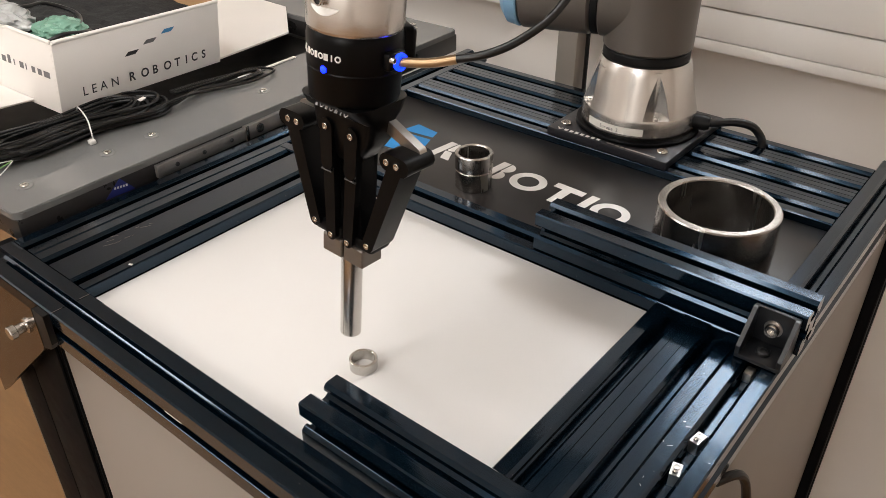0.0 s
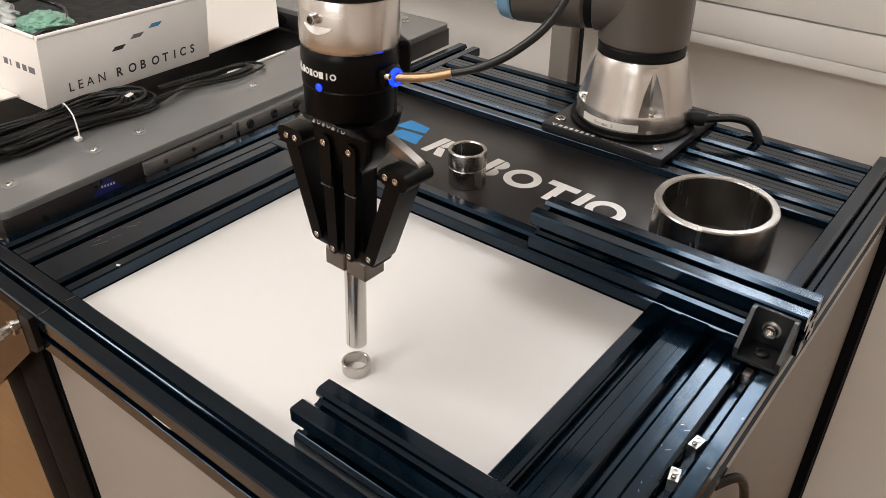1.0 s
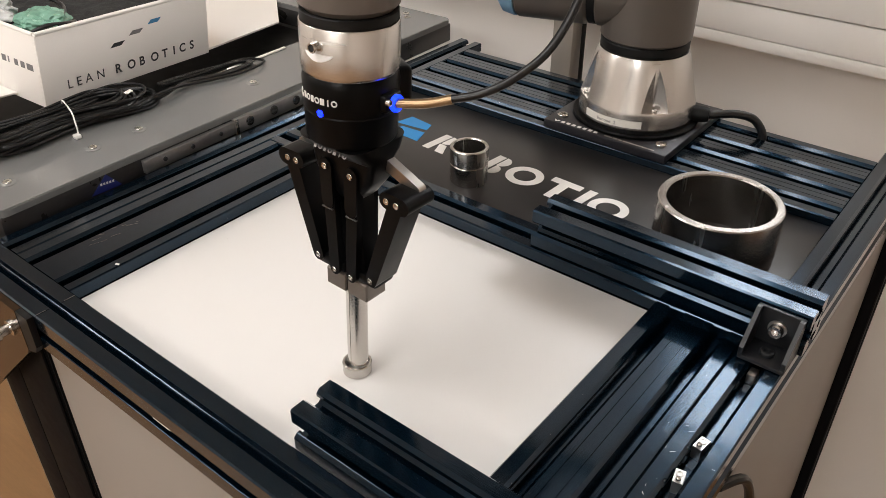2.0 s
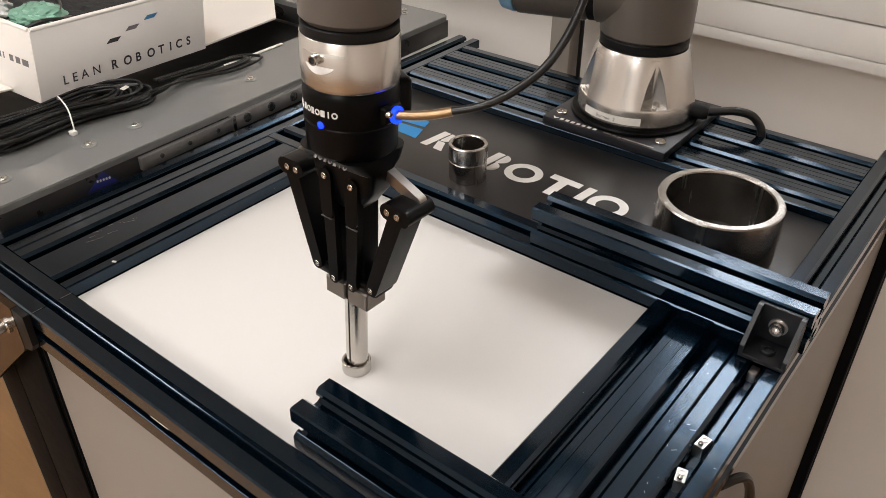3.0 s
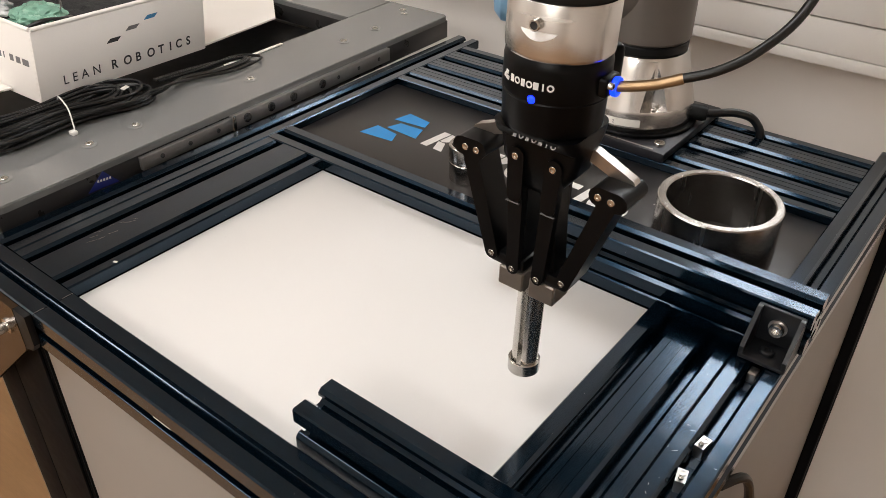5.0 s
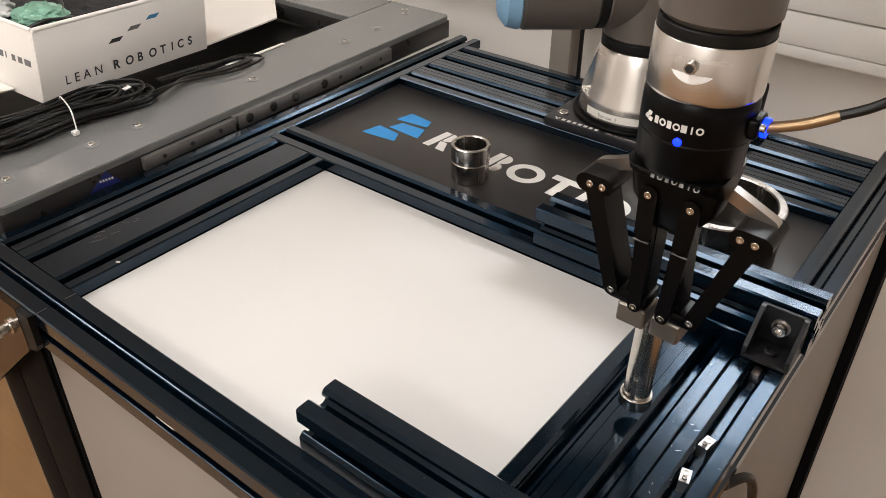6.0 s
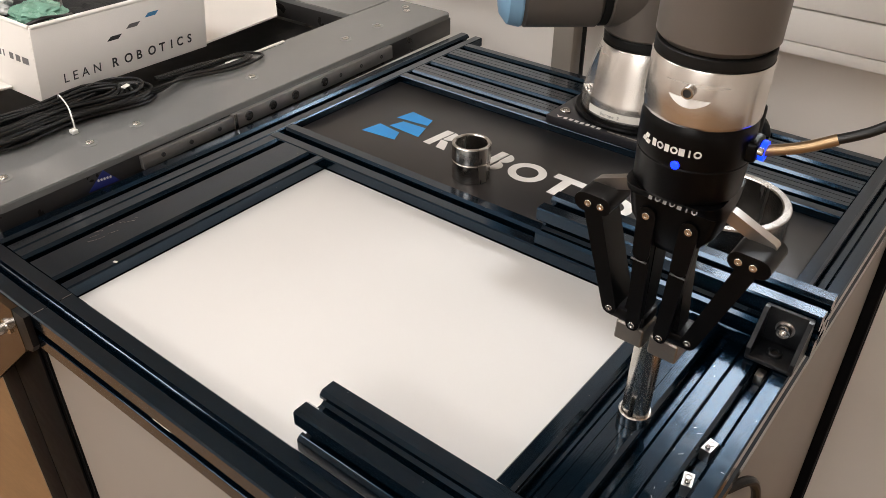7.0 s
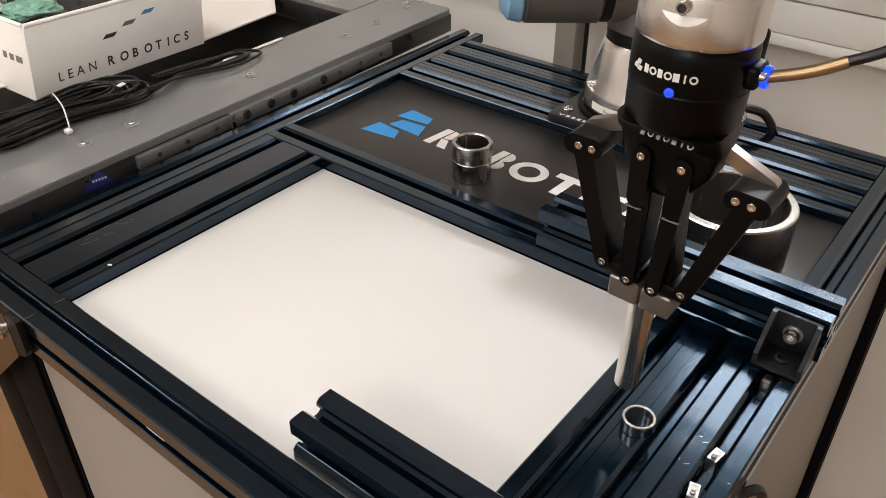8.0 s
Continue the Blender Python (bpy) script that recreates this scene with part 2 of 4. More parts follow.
WY = 1.11
wall("floor", -3.2, 3.2, -3.2, WY + 0.12, FL - 0.1, FL, M_FLOOR, "brown wooden laboratory floor")
WX0, WX1, WZ0, WZ1 = 0.21, 0.63, 1.42, 1.92
wn = box(-3.2, 3.2, WY, WY + 0.12, FL, WZ0)
for a in ((-3.2, 3.2, WZ1, CEIL), (-3.2, WX0, WZ0, WZ1), (WX1, 3.2, WZ0, WZ1)):
    box(a[0], a[1], WY, WY + 0.12, a[2], a[3], bm=wn)
solid("wall_north", wn, M_WALL, "cream painted wall behind the robot table", "wall", kind="structure", smooth=False)
WIN = thing("window_1", "white framed window above the trunking", "window", kind="structure")
for a in ((WX0, WX1, WZ0, WZ0 + 0.03), (WX0, WX1, WZ1 - 0.03, WZ1), (WX0, WX0 + 0.03, WZ0 + 0.0302, WZ1 - 0.0302), (WX1 - 0.03, WX1, WZ0 + 0.0302, WZ1 - 0.0302), (0.41, 0.43, WZ0 + 0.0302, WZ1 - 0.0302)):
    part("window_frame", box(a[0] + 0.001, a[1] - 0.001, WY + 0.03, WY + 0.08, a[2] + 0.001, a[3] - 0.001, 0.004), M_TRUNK, WIN)
for a in ((WX0 + 0.03, 0.4095), (0.4305, WX1 - 0.03)):
    pane = part("pane", box(a[0], a[1], WY + 0.052, WY + 0.058, WZ0 + 0.03, WZ1 - 0.03), M_GLASS, WIN)
    pane.visible_shadow = False
wall("wall_south", -3.2, 3.2, -3.32, -3.2, FL, CEIL, M_WALL, "cream painted wall")
wall("wall_west", -3.32, -3.2, -3.32, WY + 0.12, FL, CEIL, M_WALL, "cream painted wall")
wall("wall_east", 3.2, 3.32, -3.32, WY + 0.12, FL, CEIL, M_WALL, "cream painted wall")
wall("ceiling", -3.32, 3.32, -3.32, WY + 0.12, CEIL, CEIL + 0.1, M_CEIL, "white ceiling")


def ceiling_light(x, y, sx, sy):
    t = thing("ceiling_light", "flat white ceiling light panel with a lit diffuser", "ceiling light", "ceiling lights", at=pose(x, y, CEIL))
    hx, hy = sx / 2, sy / 2
    for a in (-hy - 0.03, hy):
        part("frame_bar", box(-hx - 0.03, hx + 0.03, a, a + 0.03, -0.03, 0, 0.003), M_TRUNK, t)
    for a in (-hx - 0.03, hx):
        part("frame_end", box(a, a + 0.03, -hy, hy, -0.03, 0, 0.003), M_TRUNK, t)
    part("diffuser", box(-hx, hx, -hy, hy, -0.012, -0.002), M_DIFF, t)


for lx, ly, watts, sx, sy in LAMPS:
    ceiling_light(lx, ly, sx, sy)

# trunking along the wall
TR = thing("wall_trunking", "white plastic cable trunking running along the wall", "trunking", kind="structure")
part("base_strip", box(-3.2, 3.2, WY - 0.075, WY, 0.922, 0.9415, 0.003), M_TRUNK, TR)
part("lower_cover", box(-3.2, 3.2, WY - 0.076, WY, 0.9425, 0.9935, 0.002), M_TRUNK, TR)
part("upper_cover", box(-3.2, 3.2, WY - 0.080, WY, 0.9965, 1.12, 0.002), M_TRUNK, TR)

POST = thing("wall_post", "grey painted steel post standing behind the table", "post")
part("column", box(-0.062, -0.020, 0.975, 1.015, FL + 0.012, 1.3, 0.003), M_POST, POST)
part("foot", box(-0.10, 0.010, 0.95, 1.03, FL, FL + 0.012, 0.002), M_POST, POST)
solid("hanging_cable", tube([(-0.016, 1.0, 1.35), (-0.016, 1.0, 1.1), (-0.012, 1.0, 0.9), (-0.006, 0.99, 0.6), (0.0, 0.96, 0.3), (0.02, 0.9, FL + 0.0045)], 0.004), M_CABLE, "black cable hanging down behind the table", "cable")

# ---- table ----
Y0, Y1 = -0.0435, 0.835
rail("outer_rail", 0.045, 0.045, S1, Y1 + 0.0, L_P, pose(-0.165, 0.0, H))
rail("outer_rail", 0.045, 0.045, S1, Y1 - Y0, L_P, pose(0.540, Y0, H))
SIDE = rail("side_profile", 0.1034, 0.045, [0.0235, 0.083], 0.3530, "wide slotted anodised aluminium profile beside the white board", pose(-0.120, 0.0, H - 0.0005))
FRONT_LONG = rail("front_rail", 0.0435, 0.045, [0.0215], 0.5430, L_P, pose(0.5397, Y0, H, 0, 0, 90), mouth=0.0005)
FRONT = rail("front_rail", 0.0435, 0.045, [0.0215], 0.1610, "short " + L_P, pose(-0.0040, Y0, H, 0, 0, 90), mouth=0.0005)
rail("inner_profile", 0.0898, 0.045, [0.0225, -0.0385, -0.0505, 0.0675], 0.353, "wide two-slot anodised aluminium profile beside the white board", pose(0.4500, 0.0, H))
rail("cross_rail", 0.045, 0.045, S1, 0.66, L_P, pose(0.540, 0.3533, H, 0, 0, 90))
rail("back_profile", 0.180, 0.045, S4, 0.66, "wide four-slot anodised aluminium profile carrying the robot", pose(0.540, 0.620, H, 0, 0, 90))

solid("white_board", box(-0.0164, 0.4498, 0.0002, 0.3530, PANEL - 0.012, PANEL, 0.0004), M_BOARD, "smooth white plastic board set in the table frame", "board")
solid("black_board", box(-0.1195, 0.5395, 0.3986, 0.6195, DARK - 0.012, DARK, 0.001), M_DARK, "glossy black board with printed white and blue logo", "board")

# scuffs on the wide profile and marks on the white board
rs = random.Random(9)
for k in range(9):
    o = part("scuff", box(-0.0002, 0.0002, 0, rs.uniform(0.004, 0.016), 0, 0.00012), M_SCREW, SIDE)
    o.matrix_basis = pose(0.040 + rs.uniform(-0.009, 0.012), 0.075 + rs.uniform(-0.02, 0.05), 0.0, 0, 0, rs.uniform(-30, -5))

# bare metal showing where the two front rails meet
for a, b in ((0.0015, 0.0120), (0.0310, 0.0420)):
    part("bare_edge", box(a, b, 0.0001, 0.0007, 0.0, 0.0002), M_SCREW, FRONT)

# a white chip of plastic left in the front slot, and a crumb on the wide profile
part("plastic_chip", box(0.0005, 0.0040, 0.336, 0.360, -0.0196, -0.0176, 0.0005), M_LABEL, FRONT_LONG, "white plastic chip in the slot")
solid("plastic_crumb", box(-0.0022, 0.0022, -0.0012, 0.0012, 0, 0.0012, 0.0004), M_LABEL, "tiny white plastic crumb on the wide profile", "crumb", at=pose(-0.0195, 0.056, H - 0.0005, 0, 0, 25))

# legs and side boards
def leg(x, y, w, d):
    t = thing("table_leg", "black slotted aluminium leg of the table", "table leg", "table legs", at=pose(x, y, FL))
    bm = prism(section(w, d, S1 if w < 0.06 else S2, S1 if d < 0.06 else S2), 0.03, H - 0.0455 - FL)
    part("column", bm, M_LEG, t, smooth=False)
    if w > 0.06:
        part("cover_strip", box(0.001, w - 0.001, -0.004, -0.0004, 0.03, H - 0.0455 - FL, 0.001), M_LEG, t, "plain black cover strip")
        part("cover_strip", box(w + 0.0004, w + 0.004, 0.001, d - 0.001, 0.03, H - 0.0455 - FL, 0.001), M_LEG, t, "plain black cover strip")
    part("foot", lathe([(0, 0), (0.022, 0), (0.022, 0.008), (0.008, 0.014), (0.008, 0.03), (0, 0.03)], 24, m=pose(w / 2, d / 2, 0)), M_RUB, t)


leg(-0.1510, -0.026, 0.088, 0.040)
leg(0.540, Y0 + 0.002, 0.045, 0.045)
leg(-0.165, 0.745, 0.045, 0.090)
leg(0.5505, 0.790, 0.045, 0.045)
solid("front_board", box(-0.050, 0.538, -0.026, -0.016, 0.08, H - 0.048, 0.001), M_SIDE, "cream board with its dimmer light put in the tone, closing the table front", "board")
solid("side_board", box(0.570, 0.580, 0.004, 0.789, 0.08, H - 0.048, 0.001), M_SIDE, "toned-down cream board closing the side of the table", "board")

# stacked beam and stub
BEAM = rail("top_beam", 0.045, 0.045, S1, 0.291, "slotted anodised aluminium beam lying across the frame", pose(0.590, 0.357, H + 0.0452, 0, 0, 90), group="")
rail("short_beam", 0.045, 0.045, S1, 0.315, "short slotted anodised aluminium beam lying on the white board", pose(0.619, 0.0075, PANEL + 0.0452, 0, 0, 90), group="")


def hex_screw(parent, at, r=0.005, h=0.004, name="screw"):
    """Round socket head with a hexagon recess."""
    prof = [(0, 0), (r, 0), (r, h * 0.8), (r * 0.9, h), (r * 0.52, h), (r * 0.5, h * 0.35), (0, h * 0.35)]
    ob = part(name, lathe(prof, 20), M_SCREW, parent)
    ob.matrix_basis = at
    return ob


BR = thing("angle_bracket", "black cast angle bracket screwed to the beam and rail", "bracket", at=pose(0.5440, 0.357, H))
part("base_plate", box(0, 0.042, -0.036, 0, 0.0005, 0.005, 0.001), M_CAST, BR)
part("back_plate", box(0, 0.042, -0.005, -0.0005, 0.005, 0.042, 0.001), M_CAST, BR)
for gx in (0.0, 0.038):
    bm = prism([(-0.036, 0.0), (-0.005, 0.0), (-0.005, 0.037), (-0.009, 0.037), (-0.036, 0.008)], 0, 0.004)
    for v in bm.verts:
        v.co = Vector((gx + v.co.z, v.co.x, 0.005 + v.co.y))
    part("gusset", bm, M_CAST, BR)
part("washer", lathe([(0.0045, 0), (0.0085, 0), (0.0085, 0.0012), (0.0045, 0.0012), (0.0045, 0)], 28, m=pose(0.021, -0.005, 0.024, 90, 0, 0)), M_NUT, BR, "zinc washer")
hex_screw(BR, pose(0.021, -0.0062, 0.024, 90, 0, 0), 0.0066, 0.0062)
hex_screw(BR, pose(0.021, -0.0205, 0.005), 0.0066, 0.0035).data.materials[0] = M_CAST
t = thing("slot_nut", "grey slot nut half under the bracket in the slot", "slot nut", "slot nuts", at=pose(0.5625, 0.317, H - 0.0145))
part("body", box(-0.0038, 0.0038, -0.006, 0.006, 0, 0.0105, 0.0006), M_NUT, t)

for ny, turn in ((0.166, 12), (0.208, -8)):
    t = thing("slot_nut", "bright zinc slot nut with a spring ball lying in the slot", "slot nut", "slot nuts", at=pose(0.5625, ny, H - 0.0145, 0, 0, turn))
    bm = prism([(-0.0085, 0.0), (0.0085, 0.0), (0.0085, 0.0090), (0.0055, 0.0128), (-0.0085, 0.0128)], -0.0040, 0.0040, m=Matrix(((0, 0, 1, 0), (1, 0, 0, 0), (0, 1, 0, 0), (0, 0, 0, 1))))
    part("body", bm, M_NUTB, t, smooth=False)
    part("thread", lathe([(0.0030, 0.0), (0.0030, 0.0007), (0.0021, 0.0007), (0.0021, 0.0)], 16, m=pose(0, 0.0010, 0.0128)), M_NUT, t)
    part("spring_ball", lathe([(0, 0), (0.0016, 0.0004), (0.0022, 0.0014), (0.0018, 0.0028), (0.0008, 0.0034), (0, 0.0035)], 16, m=pose(0, -0.0052, 0.0122)), M_STEEL, t, "small bright steel ball")

# light scratches on the outer rail beside the nuts
SCR = thing("rail_scratches", "fine light scratches in the dark finish of the rail", "scratches")
for k in range(7):
    o = part("scratch", box(-0.00018, 0.00018, 0, rs.uniform(0.002, 0.005), 0, 0.0001), M_NUT, SCR)
    o.matrix_basis = pose(rs.choice((0.546, 0.578)) + rs.uniform(-0.004, 0.004), 0.165 + rs.uniform(-0.035, 0.06), H, 0, 0, rs.uniform(-80, 80))

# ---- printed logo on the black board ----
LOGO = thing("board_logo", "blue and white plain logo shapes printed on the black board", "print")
for quad in (((-0.0365, 0.518), (-0.031, 0.546), (0.009, 0.541), (0.014, 0.524)), ((-0.028, 0.492), (-0.021, 0.513), (0.017, 0.516), (0.026, 0.489)), ((-0.048, 0.457), (-0.042, 0.488), (-0.003, 0.483), (0.006, 0.463))):
    part("blue_shape", prism(quad, DARK, DARK + 0.0004), M_BLUE, LOGO, "blue slanted shape", smooth=False)


def mark_shapes(parent, material, height, depth, m, name="white_shape"):
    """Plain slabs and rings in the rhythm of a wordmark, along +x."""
    h = height
    for kind, x, w in (("slab", 0.0, 0.62), ("ring", 0.80, 1.0), ("slab", 1.98, 0.60), ("ring", 2.72, 1.05), ("tee", 3.90, 0.9), ("slab", 4.92, 0.24), ("ring", 5.28, 1.05)):
        if kind == "slab":
            bm = prism([(x * h, 0), ((x + 0.24) * h, 0), ((x + 0.30) * h, h), ((x + 0.06) * h, h)], 0, depth)
            if w > 0.3:
                for c0, rr in ((0.74, 0.26), (0.24, 0.24)):
                    if c0 < 0.5 and x < 0.5:
                        prism([((x + 0.30) * h, 0.44 * h), ((x + 0.55) * h, 0.44 * h), ((x + w + 0.16) * h, 0), ((x + w - 0.14) * h, 0)], 0, depth, bm)
                        continue
                    cap = [((x + w - rr + rr * math.cos(radians(d))) * h, (c0 + rr * math.sin(radians(d))) * h) for d in range(-90, 91, 18)]
                    prism([((x + 0.32) * h, (c0 - rr + 0.02) * h)] + cap + [((x + 0.35) * h, (c0 + rr) * h)], 0, depth, bm)
        elif kind == "tee":
            bm = prism([(x * h, 0.76 * h), ((x + w) * h, 0.76 * h), ((x + w) * h, h), (x * h, h)], 0, depth)
            prism([((x + 0.33 * w) * h, 0), ((x + 0.62 * w) * h, 0), ((x + 0.62 * w) * h, 0.76 * h), ((x + 0.33 * w) * h, 0.76 * h)], 0, depth, bm)
        else:
            bm = lathe([(0.29 * h, 0), (0.5 * h, 0), (0.5 * h, depth), (0.29 * h, depth), (0.29 * h, 0)], 32)
            for v in bm.verts:
                v.co = Vector((v.co.x * w / 1.0 + (x + w / 2) * h, v.co.y + h / 2, v.co.z))
        ob = part(name, bm, material, parent, smooth=False)
        ob.matrix_basis = m


mark_shapes(LOGO, M_PRINT, 0.0480, 0.0004, pose(0.040, 0.4825, DARK, 0, 0, -2.6))

# ---- steel rings ----
def steel_ring(name, r, wall_t, h, at, material, label, ch=0.0012, step=0.0):
    ri = r - wall_t
    prof = [(ri, 0.0), (r - ch, 0), (r, ch)]
    if step:
        prof += [(r, h * step - 0.0006), (r - 0.0007, h * step), (r, h * step + 0.0006)]
    prof += [(r, h - ch), (r - ch, h), (ri + ch, h), (ri, h - ch), (ri, 0.0)]
    return solid(name, lathe(prof, 72), material, label, "steel ring", "steel rings", at=at)


steel_ring("large_steel_ring", 0.0655, 0.0095, 0.062, pose(0.449, 0.490, DARK), M_STEEL_D, "large dark turned steel ring standing on the black board", 0.0014)
steel_ring("steel_ring", 0.0235, 0.0045, 0.026, pose(0.147, 0.447, DARK), M_STEEL_D, "dark steel ring standing on the black board under another")
steel_ring("steel_ring", 0.0242, 0.0048, 0.022, pose(0.147, 0.447, DARK + 0.026), M_STEEL_D, "steel ring stacked on another ring")

# ---- robot base ----
BX, BY = 0.2375, 0.712
BASE_Z = H + 0.013
PLATE = thing("robot_mounting_plate", "black mounting plate with four bright bolts and white print", "mounting plate", at=pose(BX, BY, H))
part("plate", box(-0.091, 0.091, -0.093, 0.093, 0.0003, 0.0125, 0.0015), mat("black_plate_paint", (0.016, 0.016, 0.020), 0.35, 0.2), PLATE)
for sx in (-1, 1):
    for sy in (-1, 1):
        hex_screw(PLATE, pose(sx * 0.074, sy * 0.070, 0.0125), 0.0075, 0.004, "bolt")
# white print on the front of the plate: plain shapes and bars
part("print_shape", prism([(-0.0780, -0.0845), (-0.0735, -0.0905), (-0.0690, -0.0845), (-0.0715, -0.0845), (-0.0735, -0.0872), (-0.0755, -0.0845)], 0.0125, 0.0128), M_PRINT, PLATE, smooth=False)
for k in range(7):
    part("print_bar", box(-0.066 + k * 0.0085, -0.061 + k * 0.0085, -0.0895, -0.0840, 0.0125, 0.0128), M_PRINT, PLATE, smooth=False)
for k in range(5):
    x = 0.001 + (0, 0.013, 0.021, 0.028, 0.0)[k]
    w = (0.011, 0.006, 0.005, 0.044, 0.0)[k]
    if w:
        part("print_bar", box(x, x + w, -0.0890, -0.0862, 0.0125, 0.0128), M_POST, PLATE, smooth=False)

ROBOT = thing("industrial_robot", "grey six-axis robot arm with silver base and blue joint caps", "robot", at=pose(BX, BY, BASE_Z))
part("base_disc", lathe([(0, 0), (0.0855, 0), (0.0865, 0.001), (0.0865, 0.004), (0.0850, 0.0052), (0.0795, 0.0056), (0.0785, 0.009), (0, 0.009)], 72), M_GBLACK, ROBOT, "black flange")
prof = [(0.0, 0.009), (0.0775, 0.009), (0.0785, 0.010), (0.0785, 0.029), (0.0772, 0.033), (0.0712, 0.056), (0.0645, 0.085), (0.0610, 0.096), (0.0595, 0.099), (0.0, 0.099)]
def carved(bm, cutters):
    """The mesh with the cutters taken away from it."""
    ob = new("carve_tmp", mesh(bm, "base", M_ALU))
    made = []
    for c in cutters:
        o = new("cutter_tmp", mesh(c, "cutter", M_ALU))
        m = ob.modifiers.new("cut", "BOOLEAN")
        m.operation, m.object, m.solver = "DIFFERENCE", o, "EXACT"
        made.append(o)
    bpy.context.view_layer.update()
    me = bpy.data.meshes.new_from_object(ob.evaluated_get(bpy.context.evaluated_depsgraph_get()))
    for o in made + [ob]:
        bpy.data.objects.remove(o)
    out = bmesh.new()
    out.from_mesh(me)
    return out


POCKETS = (-46, -136, 44, 134)
cuts = []
for a in POCKETS:
    out = [(0.0625 + 0.0022 * (1 - math.cos(radians(t))), 0.0030 * math.sin(radians(t))) for t in (-70, -35, 0, 35, 70)]
    out += [(0.0690, 0.0120), (0.0880, 0.0330), (0.0880, -0.0330), (0.0690, -0.0120)]
    cuts.append(prism(out, 0.0330, 0.13, m=pose(0, 0, 0, 0, 0, a)))
BASE = part("base", carved(lathe(prof, 96), cuts), M_ALU, ROBOT, "brushed aluminium base cone")
for a in POCKETS:
    hex_screw(BASE, pose(0, 0, 0, 0, 0, a) @ pose(0.0712, 0, 0.0330), 0.0042, 0.004, "base_bolt")
lab = part("label", lathe([(0.0787, 0.0125), (0.0790, 0.0125), (0.0790, 0.0225), (0.0787, 0.0225), (0.0787, 0.0125)], 32, a0=-112, a1=-50), M_LABEL, BASE, "white printed name label")
lab.matrix_basis = pose(0, 0, 0, 0, 0, -8)
for i, ch in enumerate("Europe 2"):
    if ch != " ":
        o = letters(ch, 0.0066, 0.0001, M_INKG, "lettering")
        o.parent = BASE
        a = -103 + i * 2.6
        o.matrix_basis = pose(0.0792 * math.cos(radians(a)), 0.0792 * math.sin(radians(a)), 0.0148) @ pose(0, 0, 0, 90, 0, a + 90)
part("base_cable_gland", lathe([(0, 0), (0.011, 0), (0.011, 0.02), (0.009, 0.026), (0, 0.026)], 24, m=pose(0.070, 0.022, 0.014, 0, 90, 15)), M_RUB, BASE)

solid("robot_base_cable", tube([(BX + 0.088, BY + 0.027, BASE_Z + 0.013), (0.341, 0.747, 0.928), (0.361, 0.760, 0.930), (0.380, 0.770, 0.926), (0.391, 0.7755, 0.915), (0.397, 0.777, 0.9035), (0.398, 0.7775, 0.888)], 0.0057, 14), M_CABLE, "thick black cable from the robot base into the profile slot", "cable")


# shoulder: turns about z. Local x points along the arm, local -y to the side of the upper arm.
def cyl(r, z0, z1, ch=0.002, seg=56, m=None, bm=None):
    return lathe([(0, z0), (r - ch, z0), (r, z0 + ch), (r, z1 - ch), (r - ch, z1), (0, z1)], seg, bm, m)


SH_Z = 0.1765
SHOULDER = new("shoulder")
SHOULDER.parent = ROBOT
part("seal_ring", cyl(0.0585, 0.0992, 0.1125), M_RUB, SHOULDER, "black seal ring")
bm = cyl(0.0560, 0.0, 0.064, 0.002, 56, pose(0, 0, SH_Z, 90, 0, 0))
bm2 = cyl(0.0600, 0.1128, 0.2180, 0.003)
part("housing", bm2, M_ARM, SHOULDER)
part("side_housing", bm, M_ARM, SHOULDER)
part("joint_seal", cyl(0.0545, 0.0642, 0.0745, 0.001, 56, pose(0, 0, SH_Z, 90, 0, 0)), M_RUB, SHOULDER, "black seal ring")

UPPER = new("upper_arm")
UPPER.parent = ROBOT
L1, L2 = 0.425, 0.392
part("shoulder_joint", cyl(0.0560, 0.0748, 0.173, 0.004, 56, pose(0, 0, 0, 90, 0, 0)), M_ARM, UPPER)
part("shoulder_cap", lathe([(0, 0.1735), (0.0545, 0.1735), (0.0555, 0.176), (0.052, 0.191), (0.040, 0.200), (0, 0.204)], 56, m=pose(0, 0, 0, 90, 0, 0)), M_CAPBLUE, UPPER, "light blue joint cap")
part("arm_tube", cyl(0.0425, 0.050, L1 - 0.045, 0.002, 48, pose(0, -0.130, 0, 0, 90, 0)), M_ARM, UPPER)
part("elbow_joint", cyl(0.046, 0.0748, 0.180, 0.004, 48, pose(L1, 0, 0, 90, 0, 0)), M_ARM, UPPER)
part("elbow_cap", lathe([(0, 0.1805), (0.0445, 0.1805), (0.043, 0.195), (0.033, 0.203), (0, 0.206)], 48, m=pose(L1, 0, 0, 90, 0, 0)), M_CAPBLUE, UPPER, "light blue joint cap")

FORE = new("forearm")
FORE.parent = ROBOT
part("elbow_joint", cyl(0.046, -0.045, 0.0735, 0.004, 48, pose(0, 0, 0, 90, 0, 0)), M_ARM, FORE)
part("arm_tube", cyl(0.036, 0.040, L2 - 0.035, 0.002, 48, pose(0, -0.010, 0, 0, 90, 0)), M_ARM, FORE)
part("wrist_joint", cyl(0.0375, -0.045, 0.060, 0.004, 48, pose(L2, 0, 0, 90, 0, 0)), M_ARM, FORE)

